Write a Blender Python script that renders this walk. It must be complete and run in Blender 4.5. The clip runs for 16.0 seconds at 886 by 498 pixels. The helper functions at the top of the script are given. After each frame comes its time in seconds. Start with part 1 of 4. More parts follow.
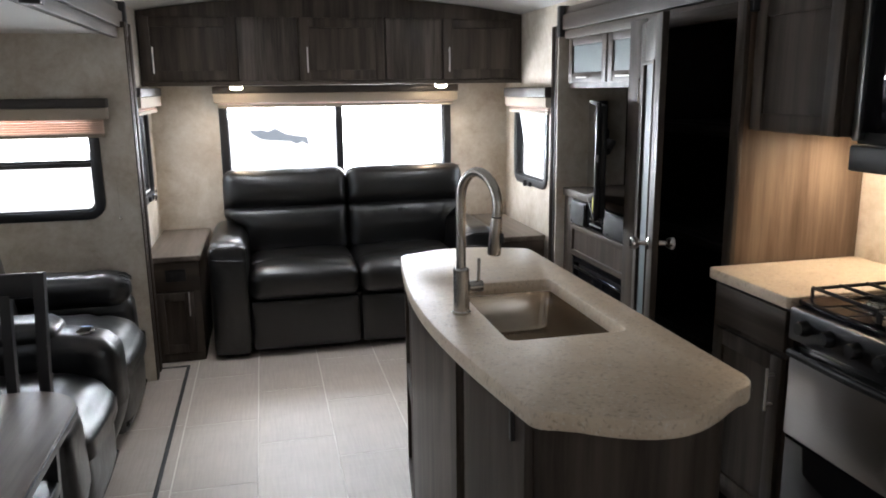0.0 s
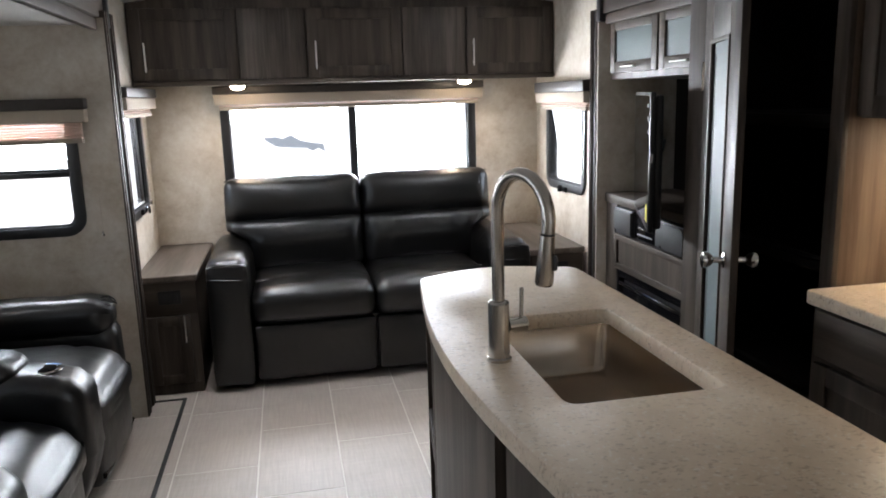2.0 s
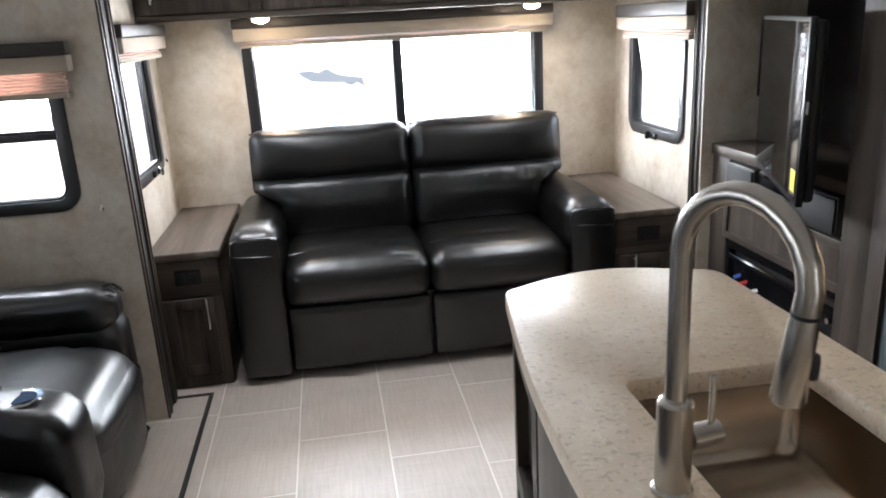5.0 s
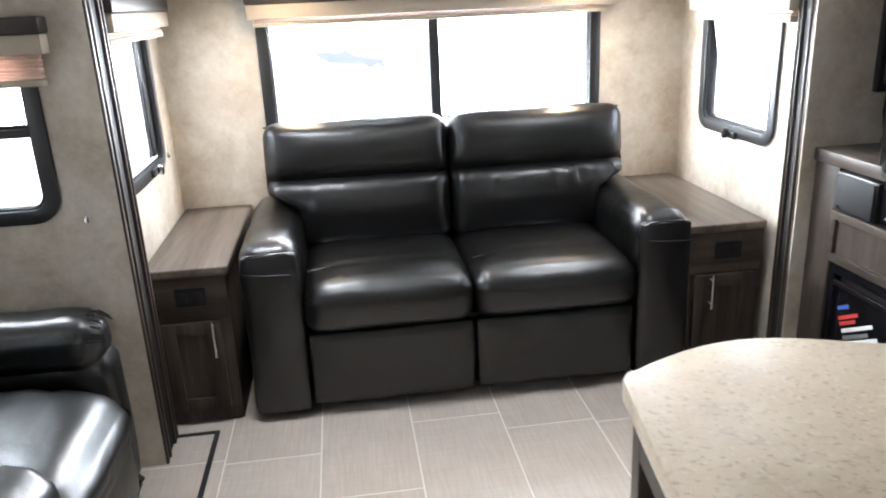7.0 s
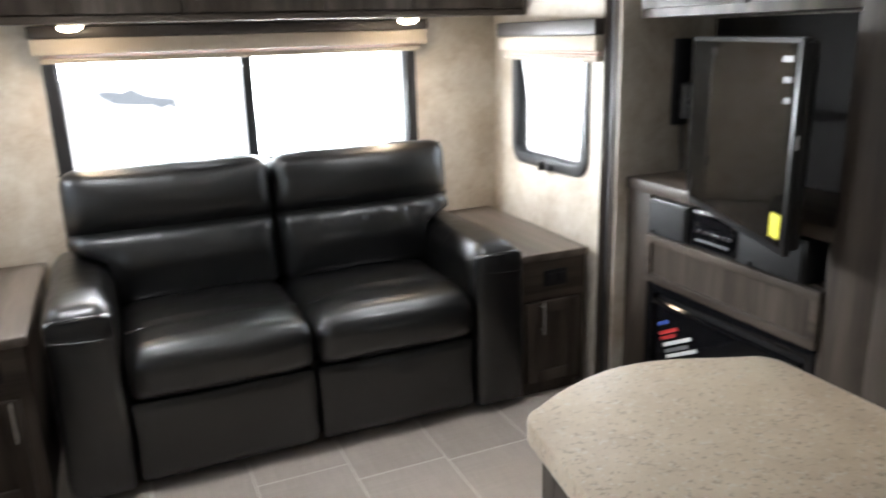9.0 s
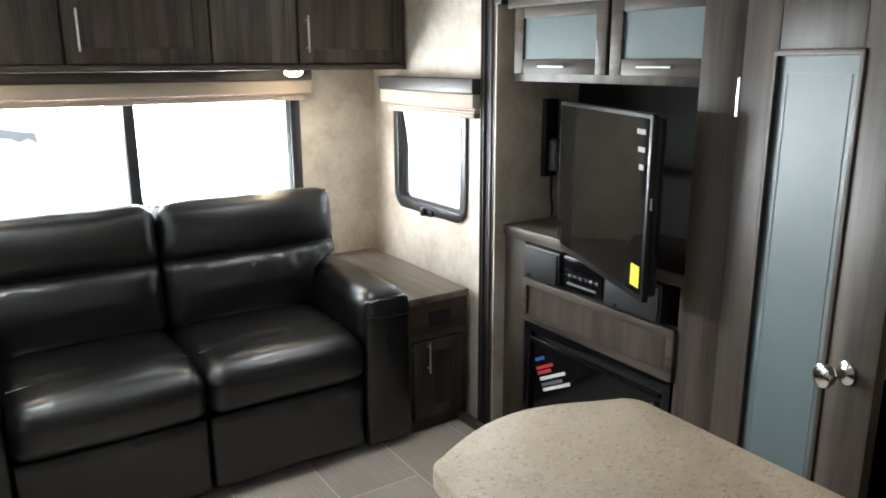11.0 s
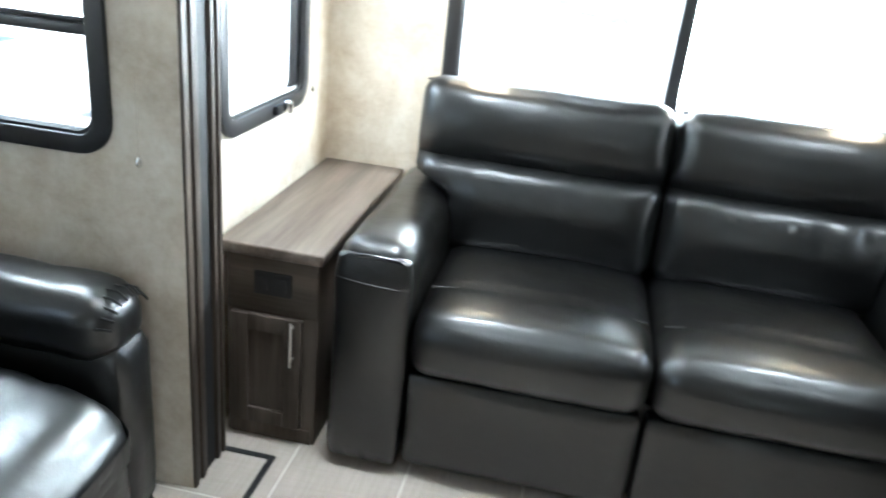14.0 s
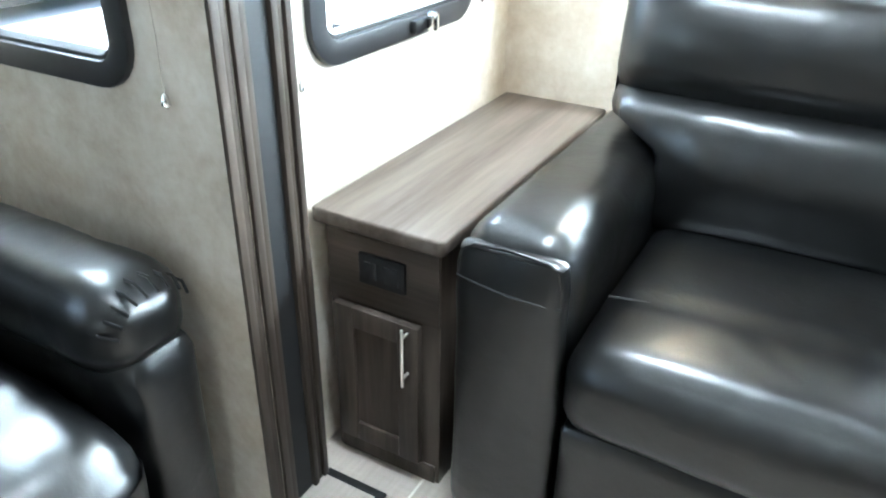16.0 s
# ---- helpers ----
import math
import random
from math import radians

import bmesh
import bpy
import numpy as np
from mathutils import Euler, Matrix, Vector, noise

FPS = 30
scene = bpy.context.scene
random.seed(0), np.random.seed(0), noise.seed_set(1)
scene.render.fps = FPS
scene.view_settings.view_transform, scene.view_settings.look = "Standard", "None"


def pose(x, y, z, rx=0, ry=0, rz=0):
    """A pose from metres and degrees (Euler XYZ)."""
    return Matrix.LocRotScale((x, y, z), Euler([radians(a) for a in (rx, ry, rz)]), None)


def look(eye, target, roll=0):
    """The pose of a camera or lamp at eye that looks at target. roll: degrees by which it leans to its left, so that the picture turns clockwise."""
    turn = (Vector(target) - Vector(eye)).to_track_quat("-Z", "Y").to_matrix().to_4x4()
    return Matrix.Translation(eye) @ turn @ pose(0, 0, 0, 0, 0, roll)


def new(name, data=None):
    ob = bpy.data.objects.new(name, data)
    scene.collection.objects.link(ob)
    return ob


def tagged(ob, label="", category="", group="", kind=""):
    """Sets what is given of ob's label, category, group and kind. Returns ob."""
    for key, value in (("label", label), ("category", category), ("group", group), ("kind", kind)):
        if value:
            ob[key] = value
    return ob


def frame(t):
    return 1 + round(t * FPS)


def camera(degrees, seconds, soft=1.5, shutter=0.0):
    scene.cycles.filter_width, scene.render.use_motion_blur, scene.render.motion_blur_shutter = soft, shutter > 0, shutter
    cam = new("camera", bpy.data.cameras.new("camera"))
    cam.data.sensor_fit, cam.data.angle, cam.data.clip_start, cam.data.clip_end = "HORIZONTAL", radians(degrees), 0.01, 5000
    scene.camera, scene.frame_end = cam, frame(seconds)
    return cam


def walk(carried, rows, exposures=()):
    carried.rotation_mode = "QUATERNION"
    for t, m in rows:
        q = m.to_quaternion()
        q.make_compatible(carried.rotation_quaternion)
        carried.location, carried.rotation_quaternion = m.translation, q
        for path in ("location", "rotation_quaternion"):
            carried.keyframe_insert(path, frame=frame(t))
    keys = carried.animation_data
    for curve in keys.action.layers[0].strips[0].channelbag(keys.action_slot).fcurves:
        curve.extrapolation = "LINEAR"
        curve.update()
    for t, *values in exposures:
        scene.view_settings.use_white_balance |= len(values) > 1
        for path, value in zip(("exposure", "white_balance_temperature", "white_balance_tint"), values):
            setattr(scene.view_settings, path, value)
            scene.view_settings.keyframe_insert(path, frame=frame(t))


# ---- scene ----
cam = camera(61.1, 16.0, soft=1.8, shutter=0.45)
PATH = [
    (0, (-0.485, 0.988, 1.539), (-0.036, 2.891, 1.122), -0.7),
    (0.5, (-0.459, 1.117, 1.52), (-0.019, 3.028, 1.13), -1.0),
    (1, (-0.42, 1.255, 1.495), (0.005, 3.173, 1.12), -1.3),
    (1.5, (-0.385, 1.398, 1.465), (0.021, 3.321, 1.093), -1.5),
    (2, (-0.385, 1.484, 1.476), (0.006, 3.405, 1.078), -1.7),
    (2.5, (-0.409, 1.562, 1.491), (-0.035, 3.48, 1.066), -1.8),
    (3, (-0.445, 1.628, 1.516), (-0.084, 3.541, 1.06), -1.8),
    (3.5, (-0.463, 1.747, 1.528), (-0.114, 3.656, 1.042), -1.7),
    (4, (-0.421, 1.9, 1.523), (-0.098, 3.805, 1.007), -2.3),
    (6.5, (-0.341, 2.591, 1.506), (-0.116, 4.474, 0.871), -3.1),
    (7, (-0.413, 2.718, 1.506), (-0.176, 4.603, 0.879), -2.6),
    (7.5, (-0.474, 2.803, 1.48), (-0.228, 4.697, 0.888), -2.8),
    (8, (-0.488, 2.844, 1.469), (-0.225, 4.742, 0.893), -3.2),
    (8.5, (-0.436, 2.835, 1.487), (-0.028, 4.703, 0.9), -3.1),
    (9, (-0.532, 2.833, 1.5), (0.227, 4.6, 0.95), -1.7),
    (9.5, (-0.639, 2.745, 1.575), (0.443, 4.358, 1.099), -0.5),
    (12, (-0.633, 2.778, 1.617), (0.364, 4.429, 1.09), 1.0),
    (12.5, (-0.528, 2.882, 1.601), (0.221, 4.63, 0.98), 2.8),
    (13, (-0.323, 3.072, 1.498), (0.062, 4.919, 0.837), 5.0),
    (13.5, (-0.238, 3.358, 1.494), (-0.221, 5.207, 0.732), 6.5),
    (14, (-0.282, 3.607, 1.441), (-0.563, 5.435, 0.68), 6.1),
    (14.5, (-0.29, 3.89, 1.397), (-0.882, 5.642, 0.634), 4.7),
    (15, (-0.281, 4.161, 1.345), (-1.126, 5.79, 0.551), 1.6),
    (15.5, (-0.292, 4.315, 1.309), (-1.206, 5.856, 0.42), 0.1),
    (16, (-0.284, 4.319, 1.279), (-1.142, 5.846, 0.314), 0.9),
]
EXPOSURES = [(0.0, 0.68, 6400, 13), (3.5, 0.70, 6400, 14), (7.0, 1.60, 6300, 12), (8.5, 1.28, 6350, 12), (9.5, 0.92, 6650, 11), (12.0, 1.05, 6300, 6),
             (12.5, 1.20, 6200, 5), (13.0, 1.34, 6100, 4), (13.5, 1.7, 6000, 3), (14.0, 2.15, 5850, 2), (15.0, 2.5, 5600, 0), (16.0, 2.45, 5600, 0)]
walk(cam, [(t, look(eye, target, roll)) for t, eye, target, roll in PATH], EXPOSURES)

# ---- world, sun, daylight and added fill ----
world = bpy.data.worlds.new("sky")
scene.world = world
world.use_nodes = True
wn = world.node_tree
sky = wn.nodes.new("ShaderNodeTexSky")
sky.sky_type = "NISHITA"
sky.sun_disc = False
sky.sun_elevation = radians(50.7)
sky.sun_rotation = radians(177)
bg = wn.nodes["Background"]
bg.inputs["Strength"].default_value = 0.15
wn.links.new(sky.outputs["Color"], bg.inputs["Color"])

sun_data = bpy.data.lights.new("sun", "SUN")
sun_data.energy, sun_data.angle, sun_data.color = 4.5, radians(0.6), (1.0, 0.95, 0.88)
sun = new("sun", sun_data)
sun.matrix_world = look((0.5, -9, 11), (0, 0, 0))


def area_light(name, eye, target, w, h, watts, color):
    d = bpy.data.lights.new(name, "AREA")
    d.shape, d.size, d.size_y, d.energy, d.color = "RECTANGLE", w, h, watts, color
    ob = new(name, d)
    ob.matrix_world = look(eye, target)
    ob.visible_camera = True
    return ob


DAY = (0.90, 0.96, 1.0)
area_light("daylight_rear_window", (0.375, 6.345, 1.21), (0.3, 5.0, 0.95), 0.66, 0.46, 22, DAY)
area_light("daylight_rear_window", (-0.375, 6.345, 1.40), (-0.3, 5.0, 0.9), 0.66, 0.085, 15, DAY)
area_light("daylight_side_window", (1.33, 5.735, 1.18), (0, 5.5, 0.9), 0.5, 0.4, 1.2, DAY)
area_light("daylight_left_window", (-1.262, 5.65, 1.365), (0, 5.6, 0.7), 0.5, 0.15, 2, DAY)
area_light("daylight_slide_end", (-1.64, 5.195, 1.325), (-1.5, 4.2, 0.7), 0.56, 0.2, 8, DAY)
# added fill through an assumed dinette window that is never in view
area_light("fill_unseen_dinette", (-2.14, 3.2, 1.25), (0, 3.2, 0.7), 1.9, 0.55, 2.2, DAY)
# added fill from the front right, in a made-up opening out of view
area_light("fill_front_opening", (1.26, -0.55, 1.1), (-0.2, 1.0, 0.8), 0.6, 1.6, 4, DAY)


# ---- materials ----
def nodes_of(name):
    m = bpy.data.materials.new(name)
    m.use_nodes = True
    nt = m.node_tree
    return m, nt, nt.nodes["Principled BSDF"]


def nd(nt, kind, **inputs):
    n = nt.nodes.new(kind)
    for k, v in inputs.items():
        n.inputs[k.replace("_", " ")].default_value = v
    return n


def ramp(nt, fac, stops):
    r = nt.nodes.new("ShaderNodeValToRGB")
    e = r.color_ramp.elements
    while len(e) < len(stops):
        e.new(0.5)
    for el, (p, c) in zip(e, stops):
        el.position, el.color = p, (*c, 1)
    nt.links.new(fac, r.inputs["Fac"])
    return r.outputs["Color"]


def coords(nt, scale=(1, 1, 1), rot=(0, 0, 0), source="Object"):
    tc = nt.nodes.new("ShaderNodeTexCoord")
    mp = nt.nodes.new("ShaderNodeMapping")
    mp.inputs["Scale"].default_value = scale
    mp.inputs["Rotation"].default_value = rot
    nt.links.new(tc.outputs[source], mp.inputs["Vector"])
    return mp.outputs["Vector"]


def noise_tex(nt, vec, scale, detail=4, rough=0.55, dist=0.0):
    n = nd(nt, "ShaderNodeTexNoise", Scale=scale, Detail=detail, Roughness=rough, Distortion=dist)
    nt.links.new(vec, n.inputs["Vector"])
    return n.outputs["Fac"]


def mix(nt, fac, a, b, mode="MIX"):
    m = nt.nodes.new("ShaderNodeMix")
    m.data_type, m.blend_type = "RGBA", mode
    for sock, v in ((m.inputs[0], fac), (m.inputs[6], a), (m.inputs[7], b)):
        if isinstance(v, (int, float)):
            sock.default_value = v
        elif isinstance(v, tuple):
            sock.default_value = (*v, 1)
        else:
            nt.links.new(v, sock)
    return m.outputs[2]


def bump(nt, bsdf, height, strength, dist=0.002):
    b = nd(nt, "ShaderNodeBump", Strength=strength, Distance=dist)
    nt.links.new(height, b.inputs["Height"])
    nt.links.new(b.outputs["Normal"], bsdf.inputs["Normal"])


def plain(name, color, rough=0.5, metal=0.0, grain=60, amount=0.12, coat=0.0, relief=0.05):
    m, nt, b = nodes_of(name)
    v = coords(nt)
    f = noise_tex(nt, v, grain)
    g = noise_tex(nt, v, 4.0)
    c = mix(nt, f, tuple(x * (1 - amount) for x in color), tuple(min(1, x * (1 + amount)) for x in color))
    c = mix(nt, mix(nt, g, (0, 0, 0), (0.3, 0.3, 0.3)), c, tuple(x * (1 - amount) for x in color))
    nt.links.new(c, b.inputs["Base Color"])
    b.inputs["Roughness"].default_value, b.inputs["Metallic"].default_value = rough, metal
    b.inputs["Coat Weight"].default_value = coat
    if relief:
        bump(nt, b, f, relief, 0.001)
    return m


def wall_vinyl():
    m, nt, b = nodes_of("mottled_vinyl")
    v = coords(nt)
    big = noise_tex(nt, v, 5.5, 5, 0.65, 0.4)
    small = noise_tex(nt, v, 28, 4, 0.7)
    weave = noise_tex(nt, v, 420, 2)
    c = ramp(nt, big, [(0.30, (0.40, 0.325, 0.24)), (0.48, (0.57, 0.505, 0.42)), (0.68, (0.70, 0.65, 0.575))])
    c = mix(nt, 0.35, c, ramp(nt, small, [(0.35, (0.47, 0.395, 0.31)), (0.65, (0.68, 0.64, 0.575))]))
    nt.links.new(c, b.inputs["Base Color"])
    b.inputs["Roughness"].default_value = 0.62
    bump(nt, b, weave, 0.15, 0.001)
    return m


def wood(name, dark, mid, light, axis="z", rough=0.46, scale=1.0, coat=0.0):
    m, nt, b = nodes_of(name)
    s = {"z": (22, 22, 1.3), "y": (22, 1.3, 22), "x": (1.3, 22, 22)}[axis]
    info = nt.nodes.new("ShaderNodeObjectInfo")
    v = coords(nt, tuple(k * scale for k in s))
    add = nt.nodes.new("ShaderNodeVectorMath")
    shift = nt.nodes.new("ShaderNodeVectorMath")
    shift.operation = "SCALE"
    shift.inputs[0].default_value = (7.3, 5.1, 3.7)
    nt.links.new(info.outputs["Random"], shift.inputs["Scale"])
    nt.links.new(v, add.inputs[0])
    nt.links.new(shift.outputs[0], add.inputs[1])
    wide = noise_tex(nt, add.outputs[0], 0.45, 3, 0.5, 0.6)
    fine = noise_tex(nt, add.outputs[0], 3.2, 6, 0.65, 0.3)
    c = ramp(nt, wide, [(0.38, dark), (0.5, mid), (0.62, light)])
    c = mix(nt, 0.32, c, ramp(nt, fine, [(0.35, dark), (0.65, light)]))
    nt.links.new(c, b.inputs["Base Color"])
    b.inputs["Roughness"].default_value = rough
    b.inputs["Specular IOR Level"].default_value = 0.22
    b.inputs["Coat Weight"].default_value = coat
    bump(nt, b, fine, 0.12, 0.0008)
    return m


def leather():
    m, nt, b = nodes_of("black_leather")
    v = coords(nt)
    grain = noise_tex(nt, v, 160, 3, 0.5)
    fold = noise_tex(nt, v, 9, 3, 0.45, 0.4)
    worn = noise_tex(nt, v, 3, 4)
    c = mix(nt, worn, (0.0025, 0.0025, 0.0028), (0.005, 0.005, 0.005))
    nt.links.new(c, b.inputs["Base Color"])
    r = nt.nodes.new("ShaderNodeMapRange")
    r.inputs["To Min"].default_value, r.inputs["To Max"].default_value = 0.27, 0.37
    nt.links.new(fold, r.inputs["Value"])
    nt.links.new(r.outputs["Result"], b.inputs["Roughness"])
    b.inputs["Specular IOR Level"].default_value = 0.72
    hsum = nt.nodes.new("ShaderNodeMath")
    hsum.operation = "MULTIPLY_ADD"
    hsum.inputs[1].default_value = 0.05
    nt.links.new(grain, hsum.inputs[0])
    nt.links.new(fold, hsum.inputs[2])
    bump(nt, b, hsum.outputs[0], 0.45, 0.010)
    return m


def stone_top():
    m, nt, b = nodes_of("speckled_solid_surface")
    v = coords(nt)
    w = coords(nt, (1, 1.7, 1), (0, 0, 0.6))
    base = noise_tex(nt, v, 14, 5, 0.7)
    fleck = noise_tex(nt, w, 85, 2, 0.5, 0.5)
    fleck2 = noise_tex(nt, v, 120, 2, 0.5)
    c = ramp(nt, base, [(0.3, (0.62, 0.50, 0.375)), (0.7, (0.74, 0.62, 0.48))])
    c = mix(nt, ramp(nt, fleck, [(0.58, (0, 0, 0)), (0.66, (0.5, 0.5, 0.5))]), c, (0.32, 0.225, 0.145))
    c = mix(nt, ramp(nt, fleck2, [(0.60, (0, 0, 0)), (0.68, (0.6, 0.6, 0.6))]), c, (0.78, 0.73, 0.65))
    nt.links.new(c, b.inputs["Base Color"])
    b.inputs["Roughness"].default_value = 0.34
    b.inputs["Specular IOR Level"].default_value = 0.4
    bump(nt, b, base, 0.04, 0.001)
    return m


def floor_tile():
    m, nt, b = nodes_of("greige_linen_tile")
    info = nt.nodes.new("ShaderNodeObjectInfo")
    v = coords(nt, (55, 3.0, 1))
    v2 = coords(nt, (4, 70, 1))
    streak = noise_tex(nt, v, 1.6, 5, 0.7)
    cross = noise_tex(nt, v2, 1.2, 4, 0.7)
    big = noise_tex(nt, coords(nt), 5, 4)
    c = ramp(nt, streak, [(0.3, (0.37, 0.30, 0.25)), (0.7, (0.56, 0.48, 0.415))])
    c = mix(nt, 0.3, c, ramp(nt, cross, [(0.3, (0.30, 0.26, 0.22)), (0.7, (0.50, 0.45, 0.40))]))
    c = mix(nt, 0.22, c, ramp(nt, big, [(0.3, (0.28, 0.24, 0.20)), (0.7, (0.52, 0.47, 0.42))]))
    c = mix(nt, 0.16, c, ramp(nt, info.outputs["Random"], [(0, (0.26, 0.22, 0.18)), (1, (0.52, 0.47, 0.42))]))
    nt.links.new(c, b.inputs["Base Color"])
    b.inputs["Roughness"].default_value = 0.46
    bump(nt, b, streak, 0.08, 0.001)
    return m


def brushed(name, color, axis=(1, 1, 60), rough=0.26):
    m, nt, b = nodes_of(name)
    f = noise_tex(nt, coords(nt, axis), 14, 3)
    nt.links.new(mix(nt, f, tuple(x * 0.82 for x in color), color), b.inputs["Base Color"])
    b.inputs["Metallic"].default_value, b.inputs["Roughness"].default_value = 1.0, rough
    bump(nt, b, f, 0.04, 0.0005)
    return m


def glass_clear():
    m, nt, b = nodes_of("window_glass")
    b.inputs["Transmission Weight"].default_value = 1.0
    b.inputs["Roughness"].default_value = 0.0
    b.inputs["IOR"].default_value = 1.2
    b.inputs["Base Color"].default_value = (0.97, 0.99, 1.0, 1)
    return m


def lamp_glow(name, color, strength):
    m, nt, b = nodes_of(name)
    b.inputs["Emission Color"].default_value = (*color, 1)
    b.inputs["Emission Strength"].default_value = strength
    return m


WALL = wall_vinyl()
WOOD = wood("grey_brown_cabinet_wood", (0.033, 0.0245, 0.019), (0.055, 0.0425, 0.034), (0.098, 0.078, 0.063))
WOODX = wood("grey_brown_cabinet_wood_across", (0.033, 0.0245, 0.019), (0.055, 0.0425, 0.034), (0.098, 0.078, 0.063), "x")
WOODY = wood("grey_brown_cabinet_wood_along", (0.033, 0.0245, 0.019), (0.055, 0.0425, 0.034), (0.098, 0.078, 0.063), "y")
TOPWOOD = wood("grey_brown_table_laminate", (0.066, 0.050, 0.040), (0.108, 0.087, 0.072), (0.175, 0.144, 0.122), "y", 0.4)
PANEL = wood("warm_brown_panel", (0.085, 0.058, 0.041), (0.14, 0.098, 0.070), (0.215, 0.158, 0.116), "z", 0.45)
LEATHER = leather()
STONE = stone_top()
TILE = floor_tile()
GROUT = plain("pale_grout", (0.68, 0.64, 0.58), 0.8)
STEEL = brushed("brushed_nickel", (0.60, 0.57, 0.53), (60, 60, 1))
SATIN = brushed("satin_handle_nickel", (0.82, 0.80, 0.77), (60, 60, 1), 0.45)
SINKSTEEL = brushed("sink_steel", (0.50, 0.425, 0.35), (1, 60, 1), 0.20)
OVENSTEEL = brushed("oven_steel", (0.55, 0.54, 0.53), (1, 1, 60), 0.3)
CHROME = plain("polished_chrome", (0.75, 0.74, 0.72), 0.12, 1.0, relief=0)
BLACK = plain("black_window_frame", (0.016, 0.016, 0.018), 0.38)
RUBBER = plain("black_rubber_seal", (0.006, 0.006, 0.007), 0.7)
DARKPLASTIC = plain("black_plastic", (0.012, 0.012, 0.013), 0.35)
GLOSSBLACK = plain("gloss_black_glass", (0.006, 0.006, 0.007), 0.06, relief=0)
# near-black colour that puts the shade of recesses into the surface
SHADEDVOID = plain("shade_dark_recess", (0.012, 0.010, 0.009), 0.6)
SCREEN = plain("dark_television_screen", (0.006, 0.0055, 0.005), 0.05, relief=0)
SCREEN.node_tree.nodes["Principled BSDF"].inputs["Specular IOR Level"].default_value = 0.15
SHADEDVOID.node_tree.nodes["Principled BSDF"].inputs["Specular IOR Level"].default_value = 0.08
GLOSSBLACK.node_tree.nodes["Principled BSDF"].inputs["Specular IOR Level"].default_value = 0.3
CEIL = plain("white_ceiling_panel", (0.68, 0.67, 0.65), 0.7, grain=90)
VALANCE = plain("taupe_valance_fabric", (0.42, 0.36, 0.29), 0.85, grain=300, relief=0.3)
SHADE = plain("pink_pleated_fabric", (0.80, 0.66, 0.58), 0.85, grain=200, relief=0.2)
_nt = SHADE.node_tree
_tr = nd(_nt, "ShaderNodeBsdfTranslucent", Color=(0.85, 0.66, 0.57, 1))
_mx = nd(_nt, "ShaderNodeMixShader", Fac=0.45)
_nt.links.new(_nt.nodes["Principled BSDF"].outputs[0], _mx.inputs[1])
_nt.links.new(_tr.outputs[0], _mx.inputs[2])
_nt.links.new(_mx.outputs[0], _nt.nodes["Material Output"].inputs["Surface"])
FASCIA = plain("dark_brown_valance_board", (0.034, 0.027, 0.023), 0.5)
FROST = plain("frosted_glass", (0.085, 0.115, 0.12), 0.5, grain=200, amount=0.05)
GLASS = glass_clear()
WHITE = plain("white_trailer_gelcoat", (0.80, 0.80, 0.80), 0.4)
LOGO = plain("slate_grey_decal", (0.16, 0.18, 0.20), 0.5)
LABELW = plain("white_sticker", (0.75, 0.75, 0.75), 0.5)
LABELR = plain("red_sticker", (0.45, 0.03, 0.03), 0.5)
LABELB = plain("blue_sticker", (0.05, 0.10, 0.40), 0.5)
YELLOW = plain("yellow_energy_sticker", (0.80, 0.72, 0.02), 0.5)
GLOW = lamp_glow("warm_lamp_lens", (1.0, 0.80, 0.55), 40.0)
COOLGLOW = lamp_glow("white_lamp_lens", (0.95, 0.98, 1.0), 45.0)
PLANK = wood("grey_brown_streaked_wood", (0.035, 0.027, 0.022), (0.062, 0.050, 0.042), (0.135, 0.112, 0.095), "z", 0.4, 1.4)
BARS = plain("grey_print", (0.14, 0.14, 0.145), 0.6)
CHAIRWOOD = plain("black_painted_wood", (0.014, 0.014, 0.016), 0.35)
TABLETOP = wood("dark_dinette_laminate", (0.05, 0.036, 0.028), (0.085, 0.063, 0.050), (0.14, 0.105, 0.085), "y", 0.5)
GROUND = plain("gravel_lot", (0.55, 0.54, 0.52), 0.9, grain=30)
TYRE = plain("tyre_rubber", (0.03, 0.03, 0.03), 0.8)

# ---- mesh helpers ----
ORIGIN = {}


def thing(name, at, label, category, group="", kind=""):
    ob = new(name)
    ob.location = at
    ob.empty_display_size = 0.1
    ORIGIN[ob.name] = Vector(at)
    return tagged(ob, label, category, group, kind)


def turned(name, m, label, category, group="", kind=""):
    """A thing whose parts are built in its own axes."""
    ob = new(name)
    ob.matrix_basis = m
    ORIGIN[ob.name] = Vector((0, 0, 0))
    return tagged(ob, label, category, group, kind)


def mesh_of(name, bm, mat, smooth=None):
    me = bpy.data.meshes.new(name)
    bmesh.ops.recalc_face_normals(bm, faces=bm.faces[:])
    bm.to_mesh(me)
    bm.free()
    me.materials.append(mat)
    if smooth:
        me.shade_smooth()
        me.set_sharp_from_angle(angle=radians(smooth))
    return me


def part(name, bm, mat, parent, label="", smooth=35):
    o = ORIGIN[parent.name]
    bmesh.ops.translate(bm, verts=bm.verts[:], vec=-o)
    ob = new(name, mesh_of(name, bm, mat, smooth))
    ob.parent = parent
    ORIGIN[ob.name] = o
    if label:
        ob["label"] = label
    return ob


def solid(name, bm, mat, label, category, kind="structure", smooth=35, group=""):
    ob = new(name, mesh_of(name, bm, mat, smooth))
    ORIGIN[ob.name] = Vector((0, 0, 0))
    return tagged(ob, label, category, group, kind)


